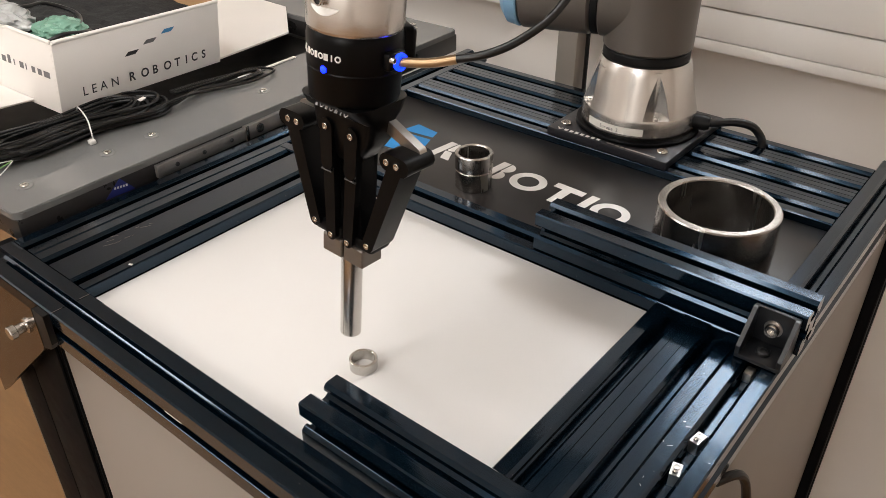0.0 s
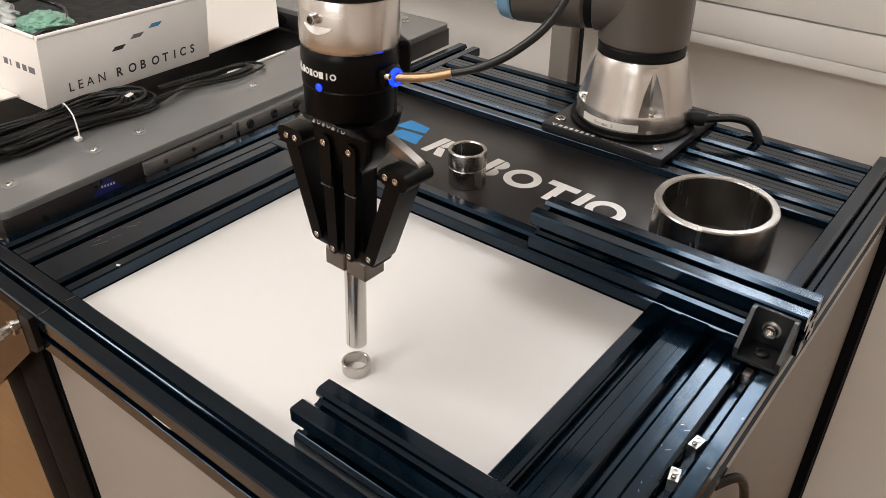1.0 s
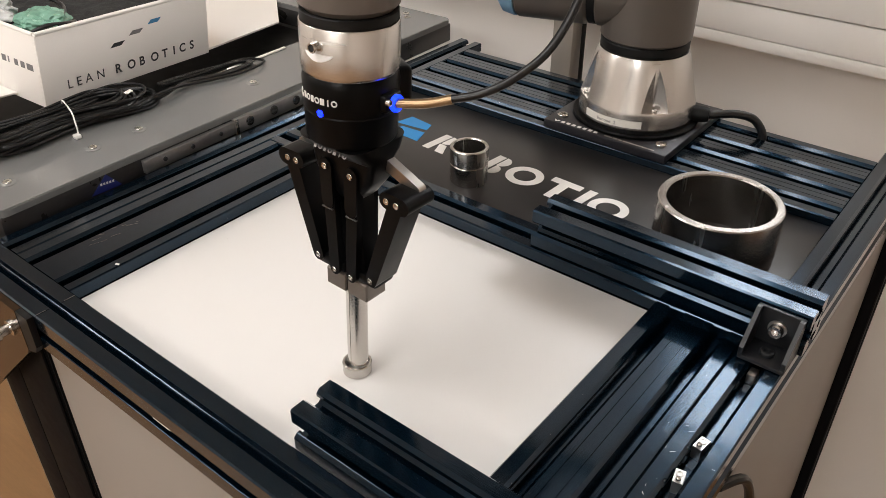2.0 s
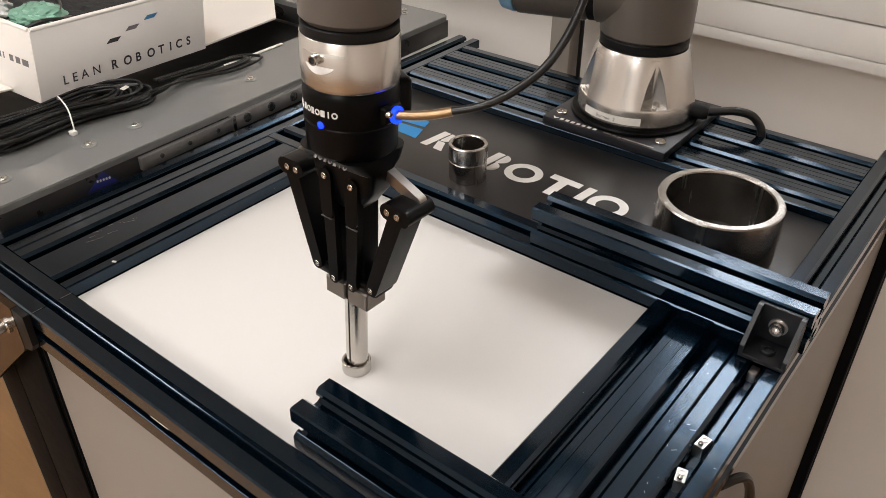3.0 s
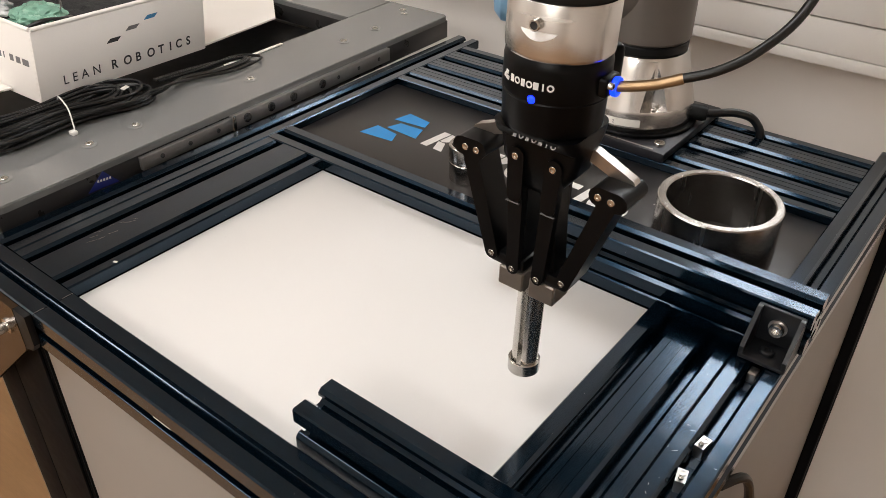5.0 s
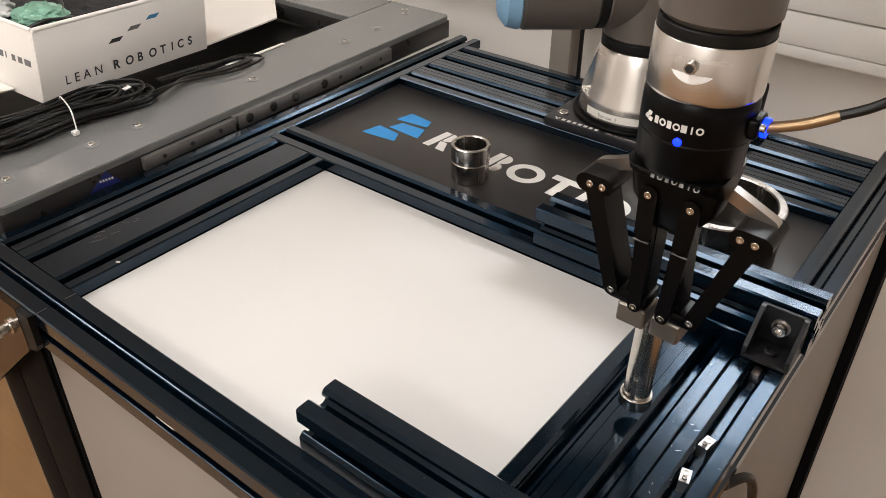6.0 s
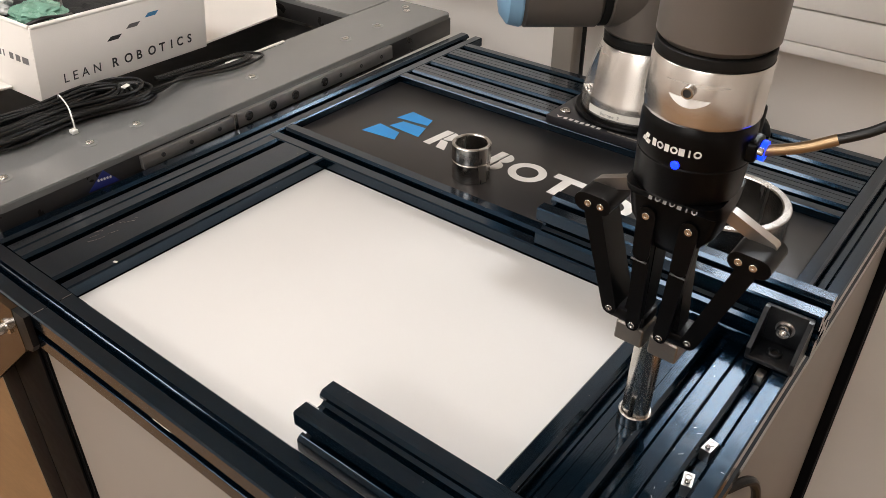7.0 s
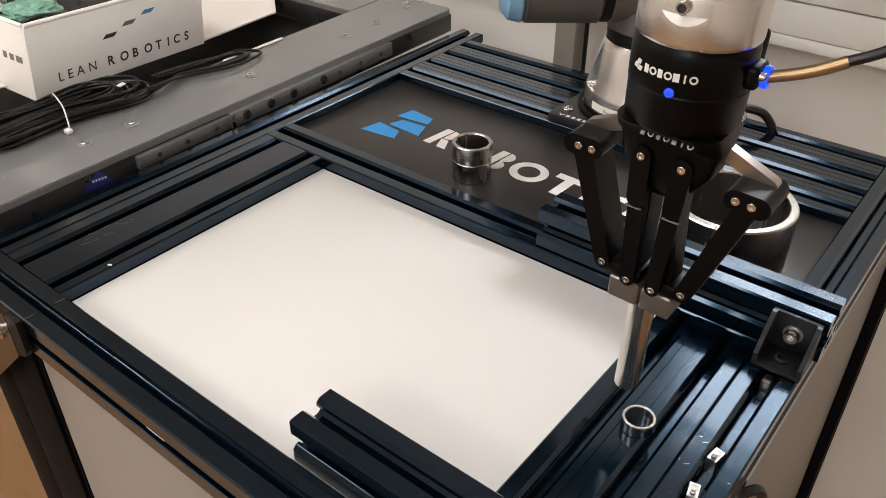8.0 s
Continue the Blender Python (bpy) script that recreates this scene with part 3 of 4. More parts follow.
WRIST = new("wrist")
WRIST.parent = ROBOT
part("first_joint", cyl(0.0345, 0.0605, 0.165, 0.004, 48, pose(-0.0997, 0.133, 0, 90, 0, 0)), M_ARM, WRIST)
part("second_joint", cyl(0.0345, -0.070, -0.036, 0.003, 48, pose(0, 0, 0, 0, 90, 0)), M_ARM, WRIST)
part("third_joint", cyl(0.0345, -0.0498, 0.050, 0.004, 64), M_ARM, WRIST)
part("wrist_seal", cyl(0.0337, -0.0568, -0.0499, 0.0006, 64), M_RUB, WRIST, "black seal ring")

# ---- gripper: local origin at the lower end of its rods, x along the jaw travel ----
GX, GY = 0.2772, 0.1082
GS = 1.025
GRIP = thing("robot_gripper", "black two-finger robot gripper with split steel rod fingertips", "gripper")
GR = 0.0345
flange = part("tool_flange", lathe([(0, 0.2722), (GR - 0.0007, 0.2722), (GR - 0.0003, 0.2727), (GR, 0.2745), (GR, 0.3062), (GR - 0.0005, 0.3070), (0, 0.3070)], 96), M_ALU, GRIP, "brushed aluminium tool flange")
part("coupling", lathe([(0, 0.2215), (0.0318, 0.2215), (0.0325, 0.2225), (0.0332, 0.2240), (0.0338, 0.2440), (0.0342, 0.2450), (0.0338, 0.2460), (0.0343, 0.2480), (0.0344, 0.2660), (0.0338, 0.2695), (0.0325, 0.2718), (0, 0.2718)], 96), M_GBLACK, GRIP)
# lug on the far side
bm = box(0.016, 0.0420, -0.013, 0.013, 0.230, 0.2715, 0.004, 3)
for v in bm.verts:
    if v.co.x > 0.03 and v.co.z < 0.25:
        v.co.z += 0.012
ob = part("cable_lug", bm, M_GBLACK, GRIP)
ob.matrix_basis = pose(0, 0, 0, 0, 0, 62)
c = pose(0, 0, 0.2555, 0, 0, 3)
part("plug_boss", box(0.028, 0.0390, -0.0090, 0.0090, -0.0065, 0.0065, 0.0025, 3), M_GBLACK, GRIP).matrix_basis = c
part("plug_ring", lathe([(0.0040, 0.0392), (0.0060, 0.0392), (0.0064, 0.0405), (0.0060, 0.0425), (0.0040, 0.0425), (0.0040, 0.0392)], 28, m=c @ pose(0, 0, 0, 0, 90, 0)), M_LED, GRIP, "glowing blue plug ring")
for s in (-1, 1):
    o = hex_screw(GRIP, c @ pose(0.0395, s * 0.0085, -s * 0.0030, 0, 90, 0), 0.0024, 0.003, "plug_screw")
t0 = c @ Vector((0.0405, 0, 0))
# sleeve and cable sway on the plug: local origin at the plug
HOSE = new("hose")
HOSE.parent = GRIP
pa = [Vector((0, 0, 0)), Vector((0.012, 0.004, 0.002)), Vector((0.023, 0.008, 0.0048)), Vector((0.036, 0.0133, 0.0098))]
part("sleeve", tube(pa, 0.0034, 14), M_BRASS, HOSE, "brown brass-coloured cable sleeve")
pb = [pa[-1] - Vector((0.004, 0.0016, 0.0012)), pa[-1] + Vector((0.016, 0.008, 0.006)), pa[-1] + Vector((0.033, 0.022, 0.018)), pa[-1] + Vector((0.047, 0.042, 0.038)), pa[-1] + Vector((0.054, 0.060, 0.074)), pa[-1] + Vector((0.052, 0.072, 0.124)), pa[-1] + Vector((0.04, 0.08, 0.17))]
part("cable", tube(pb, 0.0030, 12), M_CABLE, HOSE, "black cable rising to the arm")
# indicator and tool plug
fa = -84.5
f = pose(0, 0, 0, 0, 0, fa)
part("indicator", lathe([(0, 0.0330), (0.0027, 0.0330), (0.0027, 0.0344), (0.0015, 0.0350), (0, 0.0351)], 20, m=f @ pose(0, 0, 0.2480, 0, 90, 0)), M_LEDW, GRIP, "lit blue indicator")
part("tool_plug", lathe([(0, 0.0300), (0.0036, 0.0300), (0.0036, 0.0395), (0.0032, 0.0400), (0.0024, 0.0400), (0.0024, 0.0375), (0, 0.0375)], 24, m=f @ pose(0, 0, 0.2955, 0, 90, 0)), M_STEEL, flange, "round metal tool plug")
# scooped edge under the plug, its ceiling-light glint painted near-white
n = 14
bm = bmesh.new()
hi, lo = [], []
for k in range(n + 1):
    a, d = radians(-20 + 40 * k / n), 0.0003 + 0.0050 * math.sin(math.pi * k / n) ** 0.8
    for row, r, z in ((hi, GR + 0.0002, 0.2905), (lo, GR + 0.0002 + d * 0.16, 0.2905 - d)):
        row.append(bm.verts.new((r * math.cos(a), r * math.sin(a), z)))
for k in range(n):
    bm.faces.new((hi[k], lo[k], lo[k + 1], hi[k + 1]))
low = [bm.verts.new((v.co.x * 0.985, v.co.y * 0.985, v.co.z - 0.0003)) for v in lo]
for k in range(n):
    bm.faces.new((lo[k], low[k], low[k + 1], lo[k + 1]))
ob = part("plug_recess", bm, mat("white_recess_glint", (0.96, 0.95, 0.93), 0.30, 0.05), flange, "curved recess edge with its glint painted white")
ob.matrix_basis = f
part("plug_face", lathe([(0, 0.0370), (0.0024, 0.0370), (0.0024, 0.0385), (0, 0.0386)], 20, m=f @ pose(0, 0, 0.2955, 0, 90, 0)), M_INK, flange, "dark pin face")


def curved_marks(parent, r, a_start, z, h, step, taper=0.0):
    """Small plain shapes wrapped round the body in the rhythm of a wordmark."""
    for i, w in enumerate((0.62, 0.95, 0.60, 0.98, 0.75, 0.22, 0.98)):
        a = a_start + i * step
        d = pose(0, 0, 0, 0, 0, a) @ pose(r, 0, z, 90, 0, 90)
        if w > 0.9:
            bm = lathe([(0.28 * h, 0), (0.5 * h, 0), (0.5 * h, 0.0003), (0.28 * h, 0.0003), (0.28 * h, 0)], 20)
        else:
            bm = box(-w * h / 2, w * h / 2, -h / 2, h / 2, 0, 0.0003)
        o = part("print_shape", bm, M_PRINT, parent, smooth=False)
        o.matrix_basis = d


curved_marks(GRIP, 0.03430, -111, 0.2572, 0.0046, 7.6)
for k, (da, dz) in enumerate(((-122, 0.0012), (-126, -0.0016), (-120, -0.0022))):
    o = part("print_shape", prism([(-0.0022, -0.0012), (0.0012, -0.0014), (0.0022, 0.0012), (-0.001, 0.0014)], 0, 0.0003), M_PRINT, GRIP, smooth=False)
    o.matrix_basis = pose(0, 0, 0, 0, 0, da) @ pose(0.03430, 0, 0.2575 + dz, 90, 0, 90)

# palm
def hull(levels, bevel=0.002):
    """A body through rounded rectangles: rows of z, half width x, half depth y, centre x."""
    bm = bmesh.new()
    rows = []
    for z, hx, hy, cx in levels:
        r = min(hx, hy) * 0.45
        ring = []
        for qx, qy, a0 in ((1, 1, 0), (-1, 1, 90), (-1, -1, 180), (1, -1, 270)):
            for k in range(5):
                a = radians(a0 + k * 22.5)
                ring.append(bm.verts.new((cx + qx * (hx - r) + r * math.cos(a), qy * (hy - r) + r * math.sin(a), z)))
        rows.append(ring)
    for A, B in zip(rows, rows[1:]):
        for k in range(len(A)):
            bm.faces.new((A[k], A[(k + 1) % len(A)], B[(k + 1) % len(A)], B[k]))
    bm.faces.new(rows[0])
    bm.faces.new(rows[-1])
    return bm


part("palm", hull([(0.2218, 0.0315, 0.0300, 0.0), (0.214, 0.0318, 0.0240, 0.0), (0.208, 0.0316, 0.0146, 0.0), (0.192, 0.0285, 0.0140, 0.0), (0.176, 0.0170, 0.0125, 0.0), (0.170, 0.0110, 0.0090, 0.0)]), M_GBLACK, GRIP)
for i, w in enumerate((0.62, 0.95, 0.60, 0.98, 0.75, 0.22, 0.98)):
    h = 0.0038
    bm = box(-w * h / 2, w * h / 2, -h / 2, h / 2, 0, 0.0003) if w < 0.9 else lathe([(0.28 * h, 0), (0.5 * h, 0), (0.5 * h, 0.0003), (0.28 * h, 0.0003), (0.28 * h, 0)], 20)
    o = part("print_shape", bm, M_GREYP, GRIP, smooth=False)
    o.matrix_basis = pose(-0.010 + i * 0.0048, -0.0274, 0.2180, 58, 0, 0)


def bar(x0, z0, x1, z1, w0, w1, y0, y1, n=6, m=None, bm=None):
    """A flat link with round ends, from (x0, z0) to (x1, z1), between the depths y0 and y1."""
    a = math.atan2(z1 - z0, x1 - x0)
    out = []
    for k in range(n + 1):
        b = a + math.pi / 2 + math.pi * k / n
        out.append((x0 + w0 * math.cos(b), z0 + w0 * math.sin(b)))
    for k in range(n + 1):
        b = a - math.pi / 2 + math.pi * k / n
        out.append((x1 + w1 * math.cos(b), z1 + w1 * math.sin(b)))
    bm = bm or bmesh.new()
    start = len(bm.verts)
    p = [bm.verts.new((x, y0, z)) for x, z in out]
    q = [bm.verts.new((x, y1, z)) for x, z in out]
    k = len(p)
    for i in range(k):
        bm.faces.new((p[i], p[(i + 1) % k], q[(i + 1) % k], q[i]))
    bm.faces.new(p)
    bm.faces.new(q)
    return bm


# lighter grey that paints the glint on the black link steps
M_GLINT = mat("grey_edge_glint", (0.10, 0.098, 0.095), 0.40, 0.9)
M_DRIVE = mat("machined_link_metal", (0.42, 0.385, 0.35), 0.33, 1.0, 0.1, 60)
FINGERS = []
for s in (-1, 1):
    F = new("finger")
    F.parent = GRIP
    FINGERS.append((s, F))
    X = lambda v: s * v
    part("outer_link", bar(X(0.0545), 0.1875, X(0.0290), 0.1080, 0.0068, 0.0056, -0.0135, 0.0110), M_GBLACK, F)
    part("link_shoulder", bar(X(0.046), 0.1875, X(0.0600), 0.1870, 0.0068, 0.0070, -0.0145, 0.0145), M_GBLACK, F)
    for y0, y1 in ((-0.0150, -0.0090), (0.0090, 0.0150)):
        near = y0 < 0
        part("inner_link", bar(X(0.0130 if near else 0.0095), 0.1960, X(0.0090), 0.1030, 0.0062 if near else 0.0040, 0.0050 if near else 0.0040, y0, y1 if near else 0.0125), M_GBLACK, F)
    part("link_step", bar(X(0.0130), 0.1960, X(0.0120), 0.166, 0.0064, 0.0060, -0.0168, -0.0151), M_GBLACK, F)
    # thin light bar in place of the step's reflected highlight
    part("edge_glint", box(min(X(0.0068), X(0.0182)), max(X(0.0068), X(0.0182)), -0.0172, -0.0151, 0.1592, 0.1602, 0.0003, 1), M_GLINT, F, "painted glint along the link step")
    part("link_core", bar(X(0.0095), 0.172, X(0.0115), 0.1090, 0.0042, 0.0075, -0.0088, 0.0080), M_GBLACK, F)
    part("driver", bar(X(0.030), 0.204, X(0.0585), 0.1930, 0.0046, 0.0040, 0.0030, 0.0105), M_DRIVE, F, "bare metal driver link")
    part("fingertip_holder", box(min(X(0.0012), X(0.032)), max(X(0.0012), X(0.032)), -0.0115, 0.0115, 0.0988, 0.1095, 0.003, 2), M_GBLACK, F)
    part("pad_block", box(min(X(0.0008), X(0.0225)), max(X(0.0008), X(0.0225)), -0.0115, 0.0115, 0.0815, 0.0985, 0.0012, 1), M_PAD, F, "dull grey metal block")
    r = 0.0088
    n = 16
    out = [(s * (0.0003 + r * math.cos(radians(-90 + 180 * k / n))), r * math.sin(radians(-90 + 180 * k / n))) for k in range(n + 1)]
    part("rod_half", prism(out, 0.0015, 0.0820), M_ROD, F, "bright machined half rod")
    for x, z, yy in ((0.0465, 0.1875, -0.0146), (0.0560, 0.1872, -0.0146), (0.0130, 0.1960, -0.0169), (0.0090, 0.1030, -0.0151), (0.0285, 0.1080, -0.0136)):
        hex_screw(F, pose(X(x), yy, z, 90, 0, 0), 0.0026, 0.0012, "pivot_screw")

RING = steel_ring("small_steel_ring", 0.0132, 0.0025, 0.0115, pose(GX, GY, PANEL), M_STEEL, "small bright steel ring carried by the gripper", 0.0006)

# ---- machine bench beside the table ----
PT = 0.9250
BM = pose(-0.172, 0.011, 0, 0, 0, 1.75) @ pose(0.1705, -0.016, 0)
M_CLEARRING = mat("clear_washer", (0.30, 0.30, 0.295), 0.10, 0.4, 0.2, 200)
BENCH = thing("machine_bench", "grey tinted bench top with countersunk screws round a dark opening", "machine bench", at=BM)


def slab(outline, z0, z1):
    bm = prism(outline, z0, z1)
    es = [e for e in bm.edges if len(e.link_faces) == 2 and abs(e.calc_face_angle(0)) > 0.5 and all(v.co.z > z1 - 1e-5 for v in e.verts)]
    bmesh.ops.bevel(bm, geom=es, offset=0.0012, segments=2, affect="EDGES")
    return bm


def arc(cx, cy, r, a0, a1, n=6):
    return [(cx + r * math.cos(radians(a0 + (a1 - a0) * k / n)), cy + r * math.sin(radians(a0 + (a1 - a0) * k / n))) for k in range(n + 1)]


part("near_plate", slab(arc(-0.182, 0.028, 0.012, 0, -90) + [(-0.302, 0.016), (-0.302, 0.8540)] + arc(-0.182, 0.842, 0.012, 90, 0), PT - 0.009, PT), M_PLATE, BENCH, "grey tinted plate")
part("far_plate", slab([(-0.3025, 0.735), (-0.3025, 0.8535), (-0.9, 0.8535), (-0.9, 0.735)], PT - 0.009, PT - 0.0002), M_PLATE, BENCH, "grey tinted plate")
part("near_edge", box(-0.301, -0.1715, 0.018, 0.853, PT - 0.040, PT - 0.0092, 0.001), M_PLATE_E, BENCH, "dark bench frame")
part("far_edge", box(-0.9, -0.3015, 0.736, 0.853, PT - 0.040, PT - 0.0094, 0.001), M_PLATE_E, BENCH)
part("well_floor", box(-0.9, -0.3015, 0.016, 0.7355, PT - 0.060, PT - 0.045), M_RUB, BENCH, "black well floor")
part("cabinet", box(-0.9, -0.45, 0.35, 0.85, FL, PT - 0.0605), M_PLATE_E, BENCH)
for y in (0.060, 0.172, 0.240, 0.438, 0.640, 0.719):
    o = part("washer", lathe([(0, 0), (0.0098, 0), (0.0102, 0.0005), (0.0085, 0.0010), (0.0062, 0.0006), (0, 0.0006)], 28), M_CLEARRING, BENCH)
    o.matrix_basis = pose(-0.2265, y, PT)
    hex_screw(BENCH, pose(-0.2265, y, PT + 0.0006), 0.0052, 0.0020, "bench_screw")
for x, y in ((-0.237, 0.811), (-0.252, 0.826)):
    hex_screw(BENCH, pose(x, y, PT), 0.0060, 0.0018, "bench_screw")

# drilled strip on the bench's side
STRIP = thing("drilled_strip", "black drilled steel strip screwed along the bench edge", "strip", at=BM)
M_STRIPSCREW = mat("dark_steel_screw", (0.17, 0.165, 0.16), 0.25, 0.9)
M_STRIP = mat("grey_steel_strip", (0.34, 0.33, 0.32), 0.36, 0.8, 0.15, 60)
part("long_strip", box(-0.1712, -0.1645, 0.200, 0.346, 0.8960, 0.9135, 0.0006), M_STRIP, STRIP)
part("long_strip", box(-0.1712, -0.1635, 0.3465, 0.682, 0.8950, 0.9160, 0.0006), M_STRIP, STRIP)
part("bent_tab", box(-0.1634, -0.1625, 0.3465, 0.352, 0.8950, 0.9170, 0.0004), M_STEEL, STRIP)
# large screw heads; the small ink-dark discs stand in for shaded holes
for y, r in ((0.230, 0.0030), (0.274, 0.0030), (0.321, 0.0030), (0.372, 0.0068), (0.417, 0.0068), (0.461, 0.0068), (0.522, 0.0068), (0.558, 0.0030), (0.605, 0.0030), (0.654, 0.0030)):
    o = part("strip_disc", lathe([(0, 0), (r, 0), (r, 0.0012), (r * 0.85, 0.0016), (r * 0.45, 0.0016), (r * 0.4, 0.0004), (0, 0.0004)], 20), M_STRIPSCREW if r > 0.004 else M_INK, STRIP)
    o.matrix_basis = pose(-0.1635 if r > 0.004 else -0.1645, y, 0.9065 if r > 0.004 else 0.9055, 0, 90, 0)
STK = thing("warning_sticker", "navy triangular sticker with small white print on the bench edge", "sticker", at=BM)
part("sheet", prism([(0.126, 0.8950), (0.168, 0.8940), (0.150, 0.9155)], 0, 0.0004, m=Matrix(((0, 0, 1, -0.1714), (1, 0, 0, 0), (0, 1, 0, 0), (0, 0, 0, 1)))), M_NAVY, STK, smooth=False)
for k in range(5):
    part("print_bar", box(-0.1709, -0.1707, 0.140 + k * 0.004, 0.1425 + k * 0.004, 0.9035 - k * 0.0004, 0.9065 - k * 0.0004), M_PRINT, STK, smooth=False)

# ---- cardboard box with lid ----
BOXM = pose(-0.3475, 0.1728, 0.9446, -3.5, 4.5, 8.0)
CB = thing("cardboard_box", "open white cardboard box with black foam and plain print", "cardboard box", at=BOXM)
BL, BW, BH, T = 0.2983, 0.33, 0.0985, 0.003
part("front_wall", box(-T, 0, 0, BL, 0, BH, 0.0012), M_CARD, CB)
part("end_wall", box(-BW, -T, 0, T, 0, BH, 0.0010), M_CARD, CB)
part("end_wall", box(-BW, -T, BL - T, BL, 0, BH, 0.0010), M_CARDB, CB, "brown cardboard inside")
part("back_wall", box(-BW - T, -BW, 0, BL, 0, BH, 0.0012), M_CARD, CB)
part("bottom", box(-BW, -T, T, BL - T, 0, 0.003), M_CARD, CB)
bm = bmesh.new()
bmesh.ops.create_grid(bm, x_segments=46, y_segments=36, size=0.5)
for v in bm.verts:
    x, y = -BW + 0.004 + (v.co.x + 0.5) * (BW - 0.010), T + 0.001 + (v.co.y + 0.5) * (BL - 2 * T - 0.002)
    z = 0.078 + 0.010 * noise.noise(Vector((x * 14, y * 14, 3.0))) + 0.004 * noise.noise(Vector((x * 90, y * 90, 1.0)))
    v.co = Vector((x, y, z))
part("foam", bm, M_FOAM, CB, "rough black foam")
for k, (y, z, mt) in enumerate(((0.1250, 0.0565, M_INK), (0.1590, 0.0667, M_INKG), (0.1935, 0.0752, M_INKB))):
    part("print_shape", prism([(y - 0.013, z - 0.0028), (y + 0.006, z - 0.0028), (y + 0.013, z + 0.0028), (y - 0.006, z + 0.0028)], 0, 0.0003, m=Matrix(((0, 0, 1, 0.0), (1, 0, 0, 0), (0, 1, 0, 0), (0, 0, 0, 1)))), mt, CB, smooth=False)
y = 0.0360
for word, bold, wide in (("LEAN", 0.0, 1.03), ("ROBOTICS", 0.0004, 1.2)):
    for ch in word:
        o = letters(ch, 0.0182, 0.0001, M_INK, "lettering", bold=bold)
        o.parent = CB
        o.matrix_basis = Matrix(((0, 0, 1, 0.0003), (1, 0, 0, y), (0, 1, 0, 0.0162), (0, 0, 0, 1)))
        y += wide * (0.0106 if ch == "I" else (0.0141 if ch in "LE" else 0.0180))
    y += 0.0134
part("folded_rim", tube([(-0.0012, 0.001, BH), (-0.0012, BL * 0.5, BH), (-0.0012, BL - 0.001, BH)], 0.0030, 10), M_CARD, CB)
part("folded_rim", tube([(-0.003, 0.0012, BH), (-BW * 0.5, 0.0012, BH), (-BW, 0.0012, BH)], 0.0026, 10), M_CARD, CB)
# plain bars for the unlettered web mark on the end
for k, w in enumerate((0.007, 0.008, 0.007, 0.008, 0.006, 0.002, 0.008, 0.002, 0.007, 0.008, 0.012)):
    x = -0.150 + k * 0.0125
    h = 0.012 if k in (2, 4) else 0.0085
    part("print_bar", box(x, x + w, -0.0004, 0.0, 0.047, 0.047 + h), M_INKG, CB, smooth=False)
flap = part("flap", prism([(-0.004, 0.0), (-0.010, 0.180), (-0.110, 0.290), (-0.33, 0.290), (-0.33, 0.0)], 0, 0.003), M_CARD, CB, smooth=False)
flap.matrix_basis = pose(0, BL + 0.0015, 0.002, 1, 0, 0)
flap2 = part("flap", box(-0.25, -0.055, -0.15, 0.0, 0, 0.003, 0.001), M_CARD, CB)
flap2.matrix_basis = pose(-0.0, -0.001, 0.004, -3, 0, 0)

# things in the box
def crumpled(name, cx, cy, cz, rx, ry, rz, material, label, category, seed, amp=0.35):
    bm = bmesh.new()
    bmesh.ops.create_icosphere(bm, subdivisions=4, radius=1.0)
    for v in bm.verts:
        n = noise.noise(v.co * 2.2 + Vector((seed, 0, 0))) + 0.6 * abs(noise.noise(v.co * 5.5 + Vector((0, seed, 0))))
        p = v.co * (1 + amp * n)
        v.co = Vector((p.x * rx, p.y * ry, max(p.z, -0.35) * rz))
    return solid(name, bm, material, label, category, at=BOXM @ pose(cx, cy, cz), smooth=False)


crumpled("green_bag", -0.052, 0.050, 0.092, 0.032, 0.034, 0.016, M_GREEN, "crumpled translucent green plastic bag of parts in the box", "plastic bag", 3.1)
crumpled("clear_bag", -0.125, 0.022, 0.100, 0.05, 0.025, 0.018, M_CLEAR, "crumpled clear plastic film in the box", "plastic film", 7.7)
loop = [(-0.02, 0.01, 0.088), (-0.025, 0.05, 0.096), (-0.05, 0.085, 0.100), (-0.085, 0.100, 0.102), (-0.11, 0.075, 0.112), (-0.10, 0.04, 0.116), (-0.13, 0.01, 0.110)]
solid("box_cable", tube(loop, 0.0030, 10), M_CABLE, "black cable looped on the foam in the box", "cable", at=BOXM)
loop = [(-0.03, 0.015, 0.090), (-0.020, 0.035, 0.098), (-0.018, 0.060, 0.096), (-0.03, 0.085, 0.090)]
solid("box_cable", tube(loop, 0.0028, 10), M_CABLE, "black cable looped on the foam in the box", "cable", at=BOXM)

# ---- coiled cables on the bench ----
rnd = random.Random(4)
COIL = thing("cable_coil", "coil of thin black cable bound with a white tie", "cable coil")
